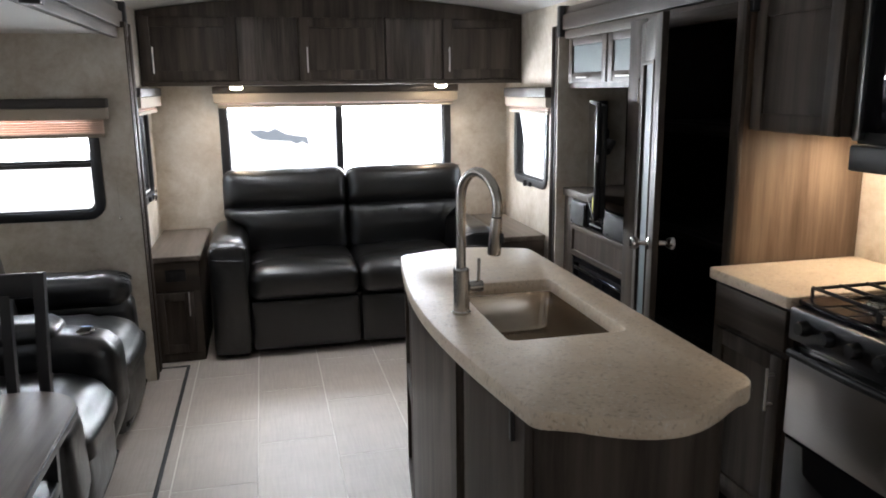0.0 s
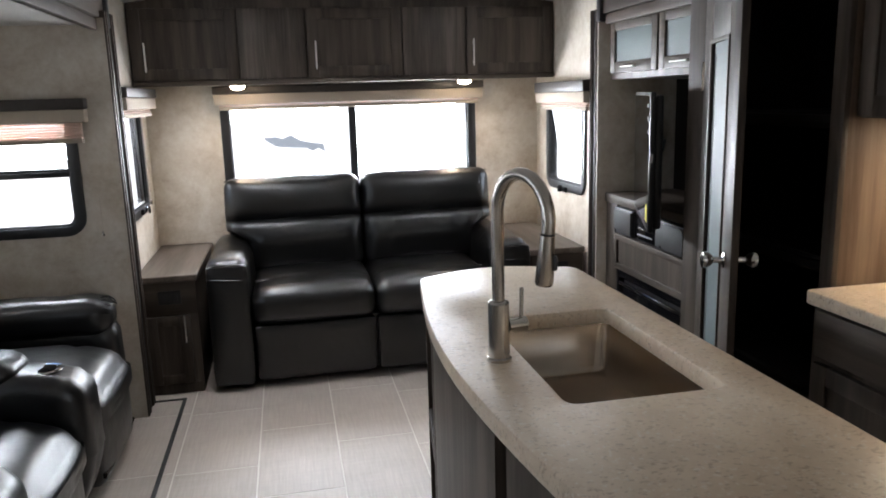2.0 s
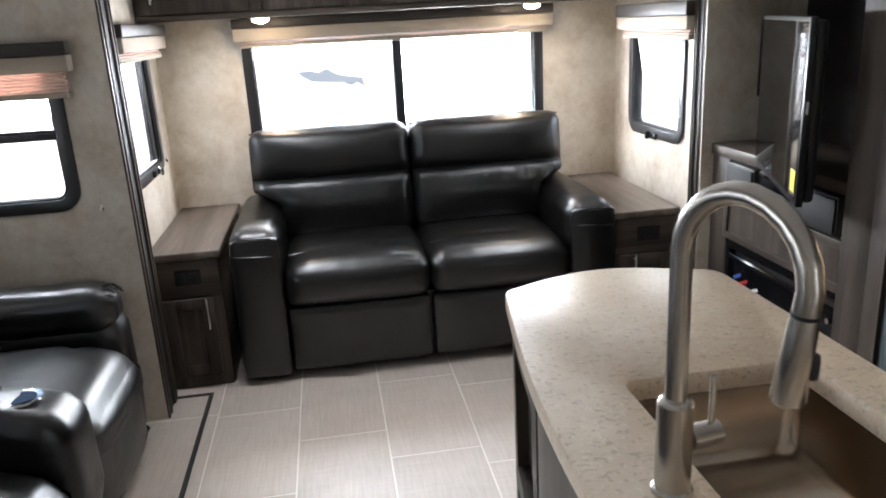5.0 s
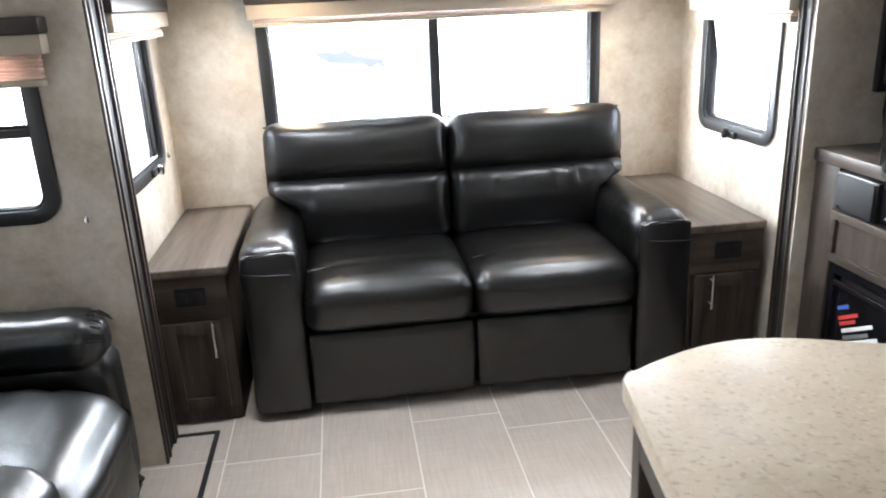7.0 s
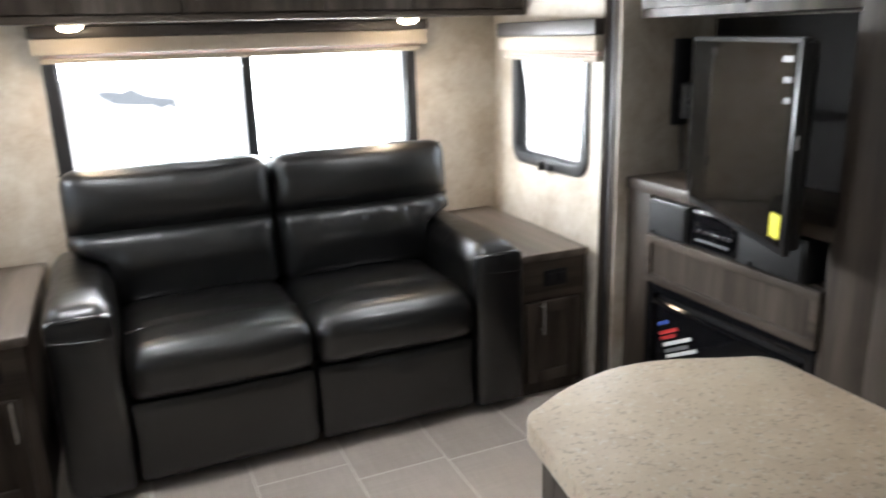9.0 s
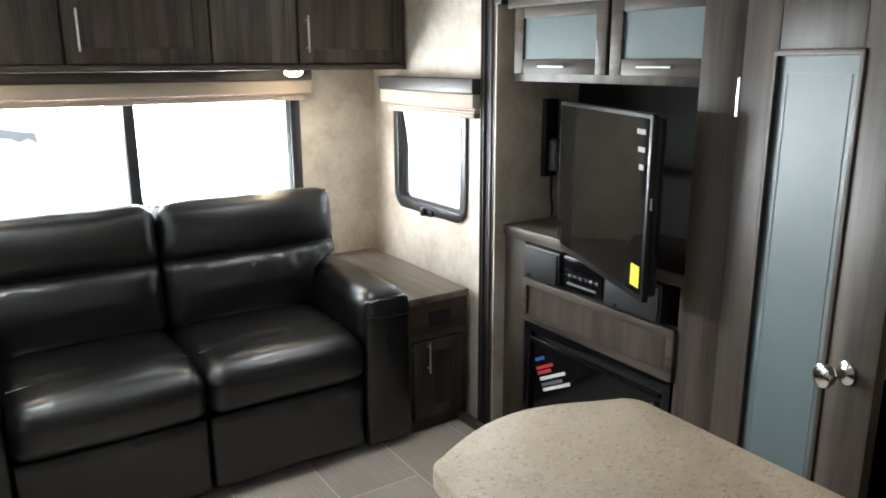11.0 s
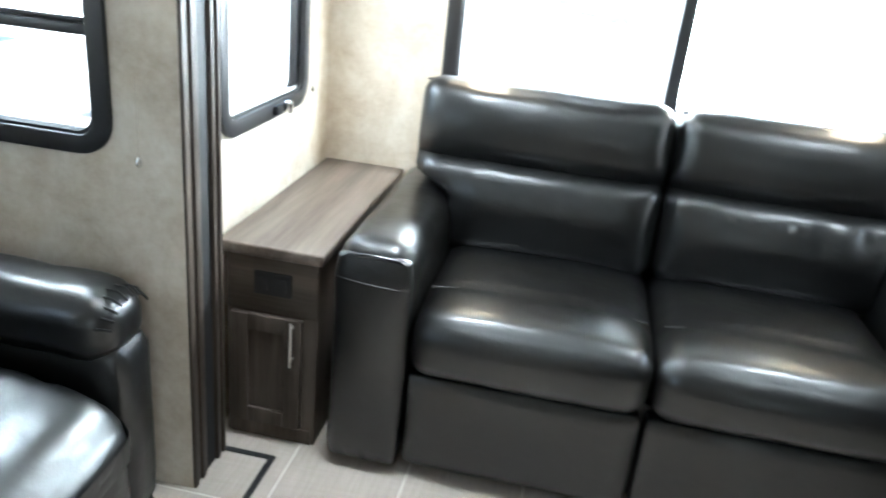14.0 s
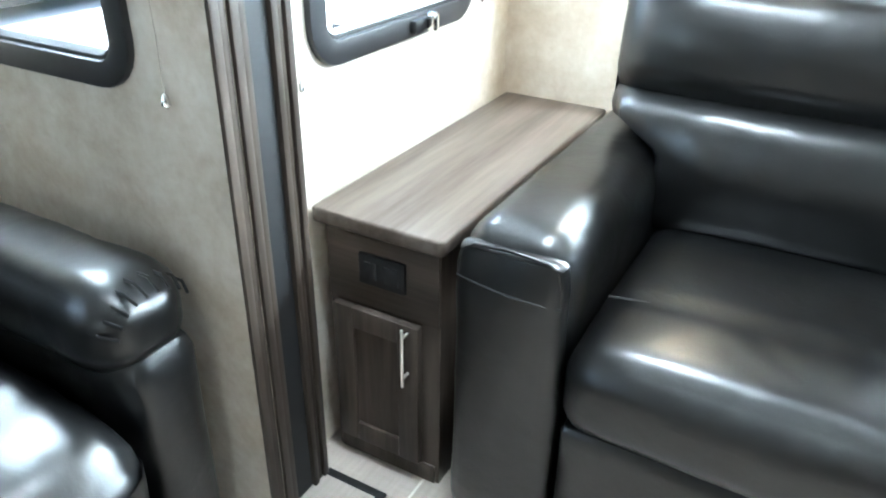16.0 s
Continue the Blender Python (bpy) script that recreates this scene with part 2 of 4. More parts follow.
def box(x0, x1, y0, y1, z0, z1, bevel=0.0, seg=2, bm=None):
    """A box, bevelled where asked, added to bm or to a new bmesh."""
    b = bmesh.new()
    bmesh.ops.create_cube(b, size=1)
    for v in b.verts:
        v.co = Vector(((x0 + x1) / 2 + v.co.x * (x1 - x0), (y0 + y1) / 2 + v.co.y * (y1 - y0), (z0 + z1) / 2 + v.co.z * (z1 - z0)))
    if bevel:
        bmesh.ops.bevel(b, geom=b.edges[:], offset=bevel, segments=seg, profile=0.5, affect="EDGES")
    return join(bm, b)


def join(bm, b):
    if bm is None:
        return b
    me = bpy.data.meshes.new("joint")
    b.to_mesh(me)
    b.free()
    bm.from_mesh(me)
    bpy.data.meshes.remove(me)
    return bm


def boxes(rows, bevel=0.0):
    bm = bmesh.new()
    for r in rows:
        box(*r, bevel=bevel, bm=bm)
    return bm


def moved(bm, m):
    bmesh.ops.transform(bm, matrix=m, verts=bm.verts[:])
    return bm


def prism(outline, z0, z1, bevel=0.0, seg=3, bm=None):
    """A closed outline of (x, y) raised from z0 to z1, its upper and lower rims rounded."""
    b = bmesh.new()
    face = b.faces.new([b.verts.new((x, y, z0)) for x, y in outline])
    up = bmesh.ops.extrude_face_region(b, geom=[face])
    bmesh.ops.translate(b, verts=[v for v in up["geom"] if isinstance(v, bmesh.types.BMVert)], vec=(0, 0, z1 - z0))
    if bevel:
        rim = [e for e in b.edges if abs(e.verts[0].co.z - e.verts[1].co.z) < 1e-6]
        bmesh.ops.bevel(b, geom=rim, offset=bevel, segments=seg, profile=0.5, affect="EDGES")
    return join(bm, b)


def rounded(x0, x1, y0, y1, r, n=6):
    """The outline of a rectangle with round corners."""
    pts = []
    for cx, cy, a in ((x1 - r, y1 - r, 0), (x0 + r, y1 - r, 90), (x0 + r, y0 + r, 180), (x1 - r, y0 + r, 270)):
        for i in range(n + 1):
            t = radians(a + 90 * i / n)
            pts.append((cx + r * math.cos(t), cy + r * math.sin(t)))
    return pts


def ring(x0, x1, y0, y1, width, r, z0, z1, bevel=0.003, n=6):
    """A flat frame with round corners, raised from z0 to z1."""
    b = bmesh.new()
    outer, inner = rounded(x0, x1, y0, y1, r, n), rounded(x0 + width, x1 - width, y0 + width, y1 - width, max(r - width, 0.004), n)
    k = len(outer)
    vs = [[b.verts.new((x, y, z)) for x, y in o] for z in (z0, z1) for o in (outer, inner)]
    lo, li, uo, ui = vs
    for i in range(k):
        j = (i + 1) % k
        b.faces.new((lo[i], lo[j], li[j], li[i]))
        b.faces.new((uo[i], ui[i], ui[j], uo[j]))
        b.faces.new((lo[i], uo[i], uo[j], lo[j]))
        b.faces.new((li[i], li[j], ui[j], ui[i]))
    if bevel:
        es = [e for e in b.edges if abs(e.verts[0].co.z - z1) < 1e-6 and abs(e.verts[1].co.z - z1) < 1e-6 and len(e.link_faces) == 2
              and any(abs(f.normal.z) < 0.3 for f in e.link_faces)]
        b.normal_update()
        es = [e for e in b.edges if e.calc_face_angle(0) > 1.2 and abs(e.verts[0].co.z - z1) < 1e-6 and abs(e.verts[1].co.z - z1) < 1e-6]
        bmesh.ops.bevel(b, geom=es, offset=bevel, segments=2, profile=0.5, affect="EDGES")
    return b


def soft(cx, cy, cz, sx, sy, sz, r=0.05, n=14, puff=(0, 0, 0), wrinkle=0.0, freq=9.0, seed=0.0, m=None, shape=None, bm=None):
    """A stuffed block: round edges, faces that swell by puff, and creases."""
    b = bmesh.new()
    bmesh.ops.create_cube(b, size=2)
    bmesh.ops.subdivide_edges(b, edges=b.edges[:], cuts=n, use_grid_fill=True)
    h = Vector((sx / 2, sy / 2, sz / 2))
    for v in b.verts:
        u = v.co.copy()
        p = Vector((u.x * h.x, u.y * h.y, u.z * h.z))
        q = Vector([max(-(h[i] - r), min(h[i] - r, p[i])) for i in range(3)])
        d = p - q
        if d.length > 1e-9:
            p = q + d.normalized() * min(r, d.length) if d.length > r else p
        p.x += math.copysign(puff[0] * (1 - u.y ** 2) * (1 - u.z ** 2), u.x) * (abs(u.x) > 0.5)
        p.y += math.copysign(puff[1] * (1 - u.x ** 2) * (1 - u.z ** 2), u.y) * (abs(u.y) > 0.5)
        p.z += math.copysign(puff[2] * (1 - u.x ** 2) * (1 - u.y ** 2), u.z) * (abs(u.z) > 0.5)
        if shape:
            p = shape(p, u)
        v.co = p
    if wrinkle:
        b.normal_update()
        for v in b.verts:
            k = Vector((v.co.x * freq + seed, v.co.y * freq - seed, v.co.z * freq * 0.6))
            v.co += v.normal * wrinkle * (noise.noise(k) + 0.5 * noise.noise(k * 2.3))
    if m:
        moved(b, m)
    bmesh.ops.translate(b, verts=b.verts[:], vec=(cx, cy, cz))
    return join(bm, b)


def tube(points, radius, sides=10, bm=None, radii=None, closed=False):
    """A round bar along points."""
    b = bmesh.new()
    pts = [Vector(p) for p in points]
    rings = []
    side = None
    for i, p in enumerate(pts):
        a, c = pts[max(i - 1, 0)], pts[min(i + 1, len(pts) - 1)]
        if closed:
            a, c = pts[i - 1], pts[(i + 1) % len(pts)]
        t = (c - a).normalized()
        if side is None:
            side = t.orthogonal().normalized()
        side = (side - t * side.dot(t)).normalized()
        up = t.cross(side)
        r = radii[i] if radii else radius
        rings.append([b.verts.new(p + r * (side * math.cos(2 * math.pi * k / sides) + up * math.sin(2 * math.pi * k / sides))) for k in range(sides)])
    loop = list(zip(rings, rings[1:]))
    if closed:
        loop.append((rings[-1], rings[0]))
    for r0, r1 in loop:
        for k in range(sides):
            j = (k + 1) % sides
            b.faces.new((r0[k], r0[j], r1[j], r1[k]))
    if not closed:
        b.faces.new(rings[0][::-1])
        b.faces.new(rings[-1])
    return join(bm, b)


def lathe(profile, centre, sides=24, axis="z", bm=None):
    """A turned solid from (radius, height) pairs."""
    b = bmesh.new()
    rings = [[b.verts.new((r * math.cos(2 * math.pi * k / sides), r * math.sin(2 * math.pi * k / sides), z)) for k in range(sides)] for r, z in profile]
    for r0, r1 in zip(rings, rings[1:]):
        for k in range(sides):
            j = (k + 1) % sides
            b.faces.new((r0[k], r0[j], r1[j], r1[k]))
    b.faces.new(rings[0][::-1])
    b.faces.new(rings[-1])
    if axis == "x":
        moved(b, Matrix.Rotation(radians(90), 4, "Y"))
    if axis == "y":
        moved(b, Matrix.Rotation(radians(-90), 4, "X"))
    bmesh.ops.translate(b, verts=b.verts[:], vec=centre)
    return join(bm, b)


# axes of upright panels: (u, v, out) to the world
def facing(axis, at):
    """Turns a flat panel built in (u, v, out) upright: 'x+' looks along +x, and so on, with v up and out at the given plane."""
    cols = {"x+": ((0, 1, 0), (0, 0, 1), (1, 0, 0)), "x-": ((0, 1, 0), (0, 0, 1), (-1, 0, 0)),
            "y+": ((1, 0, 0), (0, 0, 1), (0, 1, 0)), "y-": ((1, 0, 0), (0, 0, 1), (0, -1, 0))}[axis]
    m = Matrix.Identity(4)
    for c, col in enumerate(cols):
        for r in range(3):
            m[r][c] = col[r]
    i = 0 if axis[0] == "x" else 1
    m[i][3] = at
    return m


def shaker(name, u0, u1, v0, v1, axis, at, parent, mat=None, rail=0.055, thick=0.02, pane=None, label="", rails=True):
    """A frame-and-panel door: the frame with a set-back panel or pane as its own part."""
    f = facing(axis, at)
    mat = mat or WOOD
    bm = boxes([(u0, u0 + rail, v0, v1, 0, thick), (u1 - rail, u1, v0, v1, 0, thick),
                (u0 + rail, u1 - rail, v0, v0 + rail, 0, thick - 0.0006), (u0 + rail, u1 - rail, v1 - rail, v1, 0, thick - 0.0006)], 0.0022)
    door = part(name, moved(bm, f), mat, parent, label)
    part("pane" if pane else "panel", moved(box(u0 + rail - 0.004, u1 - rail + 0.004, v0 + rail - 0.004, v1 - rail + 0.004, 0.002, thick - 0.009), f), pane or mat, door,
         "frosted glass pane" if pane else "")
    return door


def bar_handle(p0, p1, out, parent, r=0.0045, label="brushed nickel bar handle"):
    """A straight bar pull on two feet; out is the way it stands off."""
    p0, p1, out = Vector(p0), Vector(p1), Vector(out)
    d = (p1 - p0).normalized()
    bm = tube([p0 + out, p1 + out], r, 10)
    for q in (p0 + d * 0.02, p1 - d * 0.02):
        tube([q - out * 0.05, q + out], r * 0.85, 8, bm)
    return part("handle", bm, SATIN, parent, label)

# ---- plan ----
XL, XR, YB = -1.185, 1.245, 6.27       # side walls and rear wall of the narrow part
SXL, SYE = -2.08, 5.11                 # street-side slide-out: outer wall, end wall
RXR, RYE = 1.655, 5.16                  # door-side slide-out: outer wall, end wall
YF = -1.6                              # front partition behind the start
CS, CM, SC = 2.02, 2.12, 1.825         # ceiling at the sides, at the middle, in the slide-outs
TH = 0.05


def wall_with_hole(name, axis, at, depth, u0, u1, v0, v1, holes, label):
    """An upright wall with rectangular openings (u0, u1, v0, v1) side by side along u."""
    bm = bmesh.new()
    a, b, c, d = holes[0] if holes else (None,) * 4
    us, vs = ([u0, a, b, u1], [v0, c, d, v1]) if holes else ([u0, u1], [v0, v1])
    grid = [[bm.verts.new((u, v, 0)) for v in vs] for u in us]
    for i in range(len(us) - 1):
        for j in range(len(vs) - 1):
            if not (holes and i == 1 and j == 1):
                bm.faces.new((grid[i][j], grid[i + 1][j], grid[i + 1][j + 1], grid[i][j + 1]))
    back = bmesh.ops.extrude_face_region(bm, geom=bm.faces[:])
    bmesh.ops.translate(bm, verts=[v for v in back["geom"] if isinstance(v, bmesh.types.BMVert)], vec=(0, 0, depth))
    bm = moved(bm, facing(axis, at))
    return solid(name, bm, WALL, label, "wall", smooth=None)


VIN = "cream mottled vinyl wall covering on a thin panel wall"
RW = (-0.73, 0.795, 0.90, 1.52)       # rear window opening
LW = (5.425, 6.015, 0.92, 1.50)       # side window openings
RWI = (5.445, 6.025, 0.93, 1.47)
EW = (-1.965, -1.325, 0.94, 1.46)      # window in the end of the slide-out
wall_with_hole("wall_rear", "y+", YB, TH, XL - TH, XR + TH, 0, 2.2, [RW], VIN)
wall_with_hole("wall_left_rear", "x-", XL, TH, SYE + TH, YB, 0, 2.2, [LW], VIN)
wall_with_hole("wall_right_rear", "x+", XR, TH, RYE + TH, YB, 0, 2.2, [RWI], VIN)
wall_with_hole("wall_slide_end", "y+", SYE, 0.045, SXL - TH, XL + 0.060, 0, SC + 0.03, [EW], VIN)
# the opening here serves the assumed, unseen dinette window
wall_with_hole("wall_slide_side", "x-", SXL, TH, 1.0, SYE, 0, SC + 0.03, [(2.2, 4.2, 0.95, 1.55)], VIN)
wall_with_hole("wall_slide_front", "y-", 1.0, TH, SXL - TH, XL - TH, 0, SC + 0.03, [], VIN)
wall_with_hole("wall_kitchen_end", "y+", RYE, 0.006, XR - 0.05, XR, 0, SC, [], VIN)
wall_with_hole("wall_kitchen_end_outer", "y+", RYE, TH, XR, RXR + TH, 0, SC + 0.03, [], VIN)
wall_with_hole("wall_kitchen_side", "x+", RXR, TH, 0.6, RYE, 0, SC + 0.03, [], VIN)
wall_with_hole("wall_kitchen_front", "y-", 0.6, TH, XR + TH, RXR + TH, 0, SC + 0.03, [], VIN)
wall_with_hole("wall_left_front", "x-", XL, TH, YF, 1.0 - TH, 0, 2.2, [], VIN)
# unseen opening cut only for the front fill light
wall_with_hole("wall_right_front", "x+", XR, TH, YF, 0.6 - TH, 0, 2.2, [(-0.9, -0.2, 0.05, 1.95)], VIN)
wall_with_hole("wall_front", "y-", YF, TH, XL - TH, XR + TH, 0, 2.2, [], VIN)
wall_with_hole("wall_above_left_slide", "x-", XL, TH, 1.0 - TH, SYE + TH, SC, 2.2, [], VIN)
wall_with_hole("wall_above_right_slide", "x+", XR, TH, 0.6 - TH, RYE + TH, SC, 2.2, [], VIN)


def arched_ceiling():
    bm = bmesh.new()
    n = 24
    rows = []
    for i in range(n + 1):
        u = -1 + 2 * i / n
        x = (XL + XR) / 2 + u * (XR - XL) / 2
        z = CS + (CM - CS) * (1 - u * u)
        rows.append([bm.verts.new((x, y, z + dz)) for y in (YF, YB) for dz in (0, 0.04)])
    for a, b in zip(rows, rows[1:]):
        bm.faces.new((a[0], b[0], b[2], a[2]))
        bm.faces.new((a[1], a[3], b[3], b[1]))
        bm.faces.new((a[0], a[1], b[1], b[0]))
        bm.faces.new((a[2], b[2], b[3], a[3]))
    return bm


solid("ceiling", arched_ceiling(), CEIL, "off-white gently arched ceiling panel", "ceiling")
solid("ceiling_slide_left", box(SXL, XL, 1.0, SYE, SC, SC + 0.03), CEIL, "flat off-white ceiling of the slide-out", "ceiling")
solid("ceiling_slide_right", box(XR, RXR, 0.6, RYE, SC, SC + 0.03), CEIL, "flat off-white ceiling of the kitchen slide-out", "ceiling")

floor = solid("floor", box(SXL - TH, RXR + TH, YF, YB, -0.06, -0.0008), GROUT, "greige linen-look rectangular tiles with pale joints", "floor")
ground = solid("ground", box(-300, 300, -300, 300, -1.0, -0.9), GROUND, "pale gravel sales lot around the trailer", "ground")


# ---- slide-out casings, fascias and floor seal ----
def casing(name, x, way, y0, y1, z1, label):
    """A fluted upright casing: grooved boards on either side of a black seal; way is +1 or -1, the side that it shows."""
    t = thing(name, (x, (y0 + y1) / 2, 0), label, "trim", kind="structure")
    w = y1 - y0
    for a, b in ((0.0, 0.45), (0.72, 1.0)):
        k = 4 if b - a > 0.4 else 3
        s = w * (b - a) / k
        rows = [(x - way * 0.07, x + way * (0.0 if i % 2 else 0.006), y0 + w * a + s * i, y0 + w * a + s * (i + 0.94), 0, z1) for i in range(k)]
        rows = [(min(r[0], r[1]), max(r[0], r[1]), *r[2:]) for r in rows]
        part("board", boxes(rows, 0.003), WOOD, t)
    xs = sorted((x - way * 0.06, x - way * 0.004))
    part("seal", box(*xs, y0 + w * 0.455, y0 + w * 0.715, 0, z1), RUBBER, t, "black rubber seal strip")
    return t


casing("trim_left", XL + 0.062, 1, 5.1105, 5.29, SC + 0.06, "grey-brown fluted slide-out casing with black rubber seal")
casing("trim_right", XR - 0.045, -1, 5.168, 5.268, SC + 0.06, "grey-brown fluted slide-out casing with black rubber seal")


def fascia(name, x, way, y0, y1):
    t = thing(name, (x, (y0 + y1) / 2, SC - 0.02), "grey-brown stepped wooden fascia along the slide-out opening", "trim", kind="structure")
    for k, (d, z0, z1) in enumerate(((0.030, SC - 0.02, SC + 0.03), (0.045, SC + 0.032, SC + 0.115), (0.030, SC + 0.117, SC + 0.155))):
        xs = sorted((x, x + way * d))
        part("board", box(*xs, y0, y1, z0, z1, 0.004), WOODY, t)
    xs = sorted((x, x + way * 0.06))
    part("end_cap", box(*xs, y1, y1 + 0.045, SC - 0.005, SC + 0.165, 0.005), DARKPLASTIC, t, "black end cap")
    return t


fascia("trim_fascia_left", XL + 0.002, 1, 1.0, 5.20)
fascia("trim_fascia_right", XR - 0.002, -1, 0.6, 5.12)
solid("trim_clip_right", box(XR - 0.115, XR - 0.05, 3.29, 3.35, SC - 0.045, SC + 0.06, 0.006), DARKPLASTIC, "small black end stop on the wooden fascia", "trim")
clip = solid("trim_clip_left", box(XL + 0.05, XL + 0.11, 3.42, 3.47, SC - 0.035, SC + 0.05, 0.006), DARKPLASTIC, "small black end stop on the wooden fascia", "trim")
seal = solid("trim_floor_seal", boxes([(-0.985, -0.967, 0.9, 5.30, -0.0007, 0.0045), (-1.125, -0.985, 5.282, 5.30, -0.0007, 0.0045)], 0.001), RUBBER,
             "thin black rubber slide-out seal let into the floor", "trim")
strip = thing("trim_floor_right", (1.18, 3.2, 0), "low grey-brown wooden threshold along the slide-out", "trim", kind="structure")
part("board", box(1.165, 1.202, 0.6, 5.385, 0.0, 0.035, 0.006), WOODY, strip)


# ---- windows ----
def window(name, axis, at, u0, u1, v0, v1, r, fw, label, mullion=None, rail=None, inner=None, curved_out=0.05):
    """A framed window: black outer frame with round corners, glass, and its bars."""
    t = thing(name, {"x": (at, (u0 + u1) / 2, v0), "y": ((u0 + u1) / 2, at, v0)}[axis[0]], label, "window", kind="structure")
    f = facing(axis, at)
    frame_ob = part("window_frame", moved(ring(u0, u1, v0, v1, fw, r, -0.045, 0.014, 0.004), f), BLACK, t)
    part("gasket", moved(ring(u0 + fw * 0.8, u1 - fw * 0.8, v0 + fw * 0.8, v1 - fw * 0.8, 0.016, max(r - fw * 0.6, 0.012), -0.03, 0.004, 0.002), f), RUBBER, frame_ob)
    pane = part("pane", moved(box(u0 + fw, u1 - fw, v0 + fw, v1 - fw, -0.028, -0.024), f), GLASS, t, "clear glass pane")
    pane.visible_shadow = False
    if mullion is not None:
        part("mullion", moved(box(mullion - 0.024, mullion + 0.024, v0 + 0.01, v1 - 0.01, -0.036, 0.006, 0.004), f), BLACK, t)
    if rail is not None:
        part("rail", moved(boxes([(u0 + 0.01, u1 - 0.01, rail - 0.018, rail + 0.006, -0.036, 0.008), (u0 + 0.01, u1 - 0.01, rail + 0.008, rail + 0.02, -0.036, 0.002)], 0.003), f), BLACK, t)
    return t


window("window_rear", "y-", YB, -0.762, 0.826, 0.87, 1.545, 0.03, 0.052, "wide rear window with a black frame, two panes side by side", mullion=0.035)
lw = window("window_left", "x+", XL, 5.40, 6.04, 0.885, 1.53, 0.085, 0.048, "side window with a black round-cornered frame and crank knob")
rw = window("window_right", "x-", XR, 5.42, 6.05, 0.90, 1.50, 0.085, 0.048, "side window with a black round-cornered frame")
ew = window("window_slide", "y-", SYE, -1.985, -1.29, 0.905, 1.49, 0.085, 0.045, "slide-out end window with a black round-cornered frame and sliding rail", rail=1.19)
# assumed window out of view, added for the fill light on this side
window("window_unseen_dinette", "x+", SXL, 2.16, 4.24, 0.91, 1.58, 0.08, 0.045, "unseen wide window with a black frame, added to light the dinette side", rail=1.2)
# crank knobs and the inner vent rail of the side windows
for win, x, way, y in ((lw, XL, 1, 5.775), (rw, XR, -1, 5.72)):
    part("crank_base", box(min(x + way * 0.012, x + way * 0.03), max(x + way * 0.012, x + way * 0.03), y - 0.04, y + 0.03, 0.896, 0.926, 0.006), DARKPLASTIC, win)
    part("knob", soft(x + way * 0.042, y + 0.012, 0.918, 0.026, 0.022, 0.042, 0.008, 4), CHROME if way > 0 else DARKPLASTIC, win, "small crank knob")
part("hem_channel", box(XL - 0.018, XL - 0.004, 5.45, 5.99, 0.935, 0.948, 0.003), LABELW, lw, "pale inner seal")
part("vent_edge", box(XL - 0.02, XL - 0.006, 5.925, 5.985, 0.94, 1.49, 0.01), BLACK, lw)


def valance(name, axis, at, u0, u1, v0, v1, drop, label, split=0.45, pleats=True):
    """A boxed valance: dark board over a taupe band, with the gathered shade under it."""
    t = thing(name, {"x": (at, (u0 + u1) / 2, v0), "y": ((u0 + u1) / 2, at, v0)}[axis[0]], label, "window valance")
    f = facing(axis, at)
    vm = v1 - (v1 - v0) * split
    part("board", moved(box(u0, u1, vm, v1, 0.016, 0.088, 0.006), f), FASCIA, t, "dark brown top board")
    part("band", moved(box(u0 + 0.004, u1 - 0.004, v0, vm - 0.001, 0.016, 0.082, 0.006), f), VALANCE, t, "taupe fabric band")
    if drop:
        k = max(int(drop / 0.011), 2)
        for i in range(k):
            z = v0 - drop * i / k
            part("pleat", moved(box(u0 + 0.03, u1 - 0.03, z - drop / k, z - 0.001, 0.020, 0.050 + 0.006 * (i % 2), 0.003, 1), f), SHADE, t)
        part("hem_rail", moved(box(u0 + 0.028, u1 - 0.028, v0 - drop - 0.02, v0 - drop, 0.020, 0.058, 0.004), f), VALANCE, t)
    return t


valance("window_valance", "y-", YB, -0.79, 0.865, 1.463, 1.572, 0.012, "dark brown and taupe valance over the rear window", 0.42)
valance("window_valance", "x+", XL, 5.31, 6.16, 1.455, 1.565, 0.02, "dark brown and taupe valance over the side window", 0.45)
valance("window_valance", "x-", XR, 5.272, 6.06, 1.422, 1.542, 0.022, "dark brown and taupe valance over the side window", 0.5)
valance("window_valance", "y-", SYE, -2.04, -1.225, 1.412, 1.515, 0.07, "dark brown and taupe valance with gathered pink-cream shade", 0.45)


def pull_cord(x, y, z0, z1):
    t = thing("shade_cord", (x, y, z1), "thin shade cord with a clear pull on the wall", "cord")
    part("cord", tube([(x, y, z0), (x + 0.002, y, (z0 + z1) / 2), (x, y, z1)], 0.0008, 6), VALANCE, t)
    part("pull", lathe([(0.003, 0), (0.008, 0.006), (0.006, 0.02), (0.002, 0.026)], (x, y, z1 - 0.02), 10), CHROME, t, "clear plastic pull")
    return t


pull_cord(-1.225, SYE - 0.012, 1.10, 0.915)
pull_cord(XL + 0.012, 5.36, 0.95, 0.88)
pull_cord(XL + 0.012, 6.08, 1.05, 0.93)


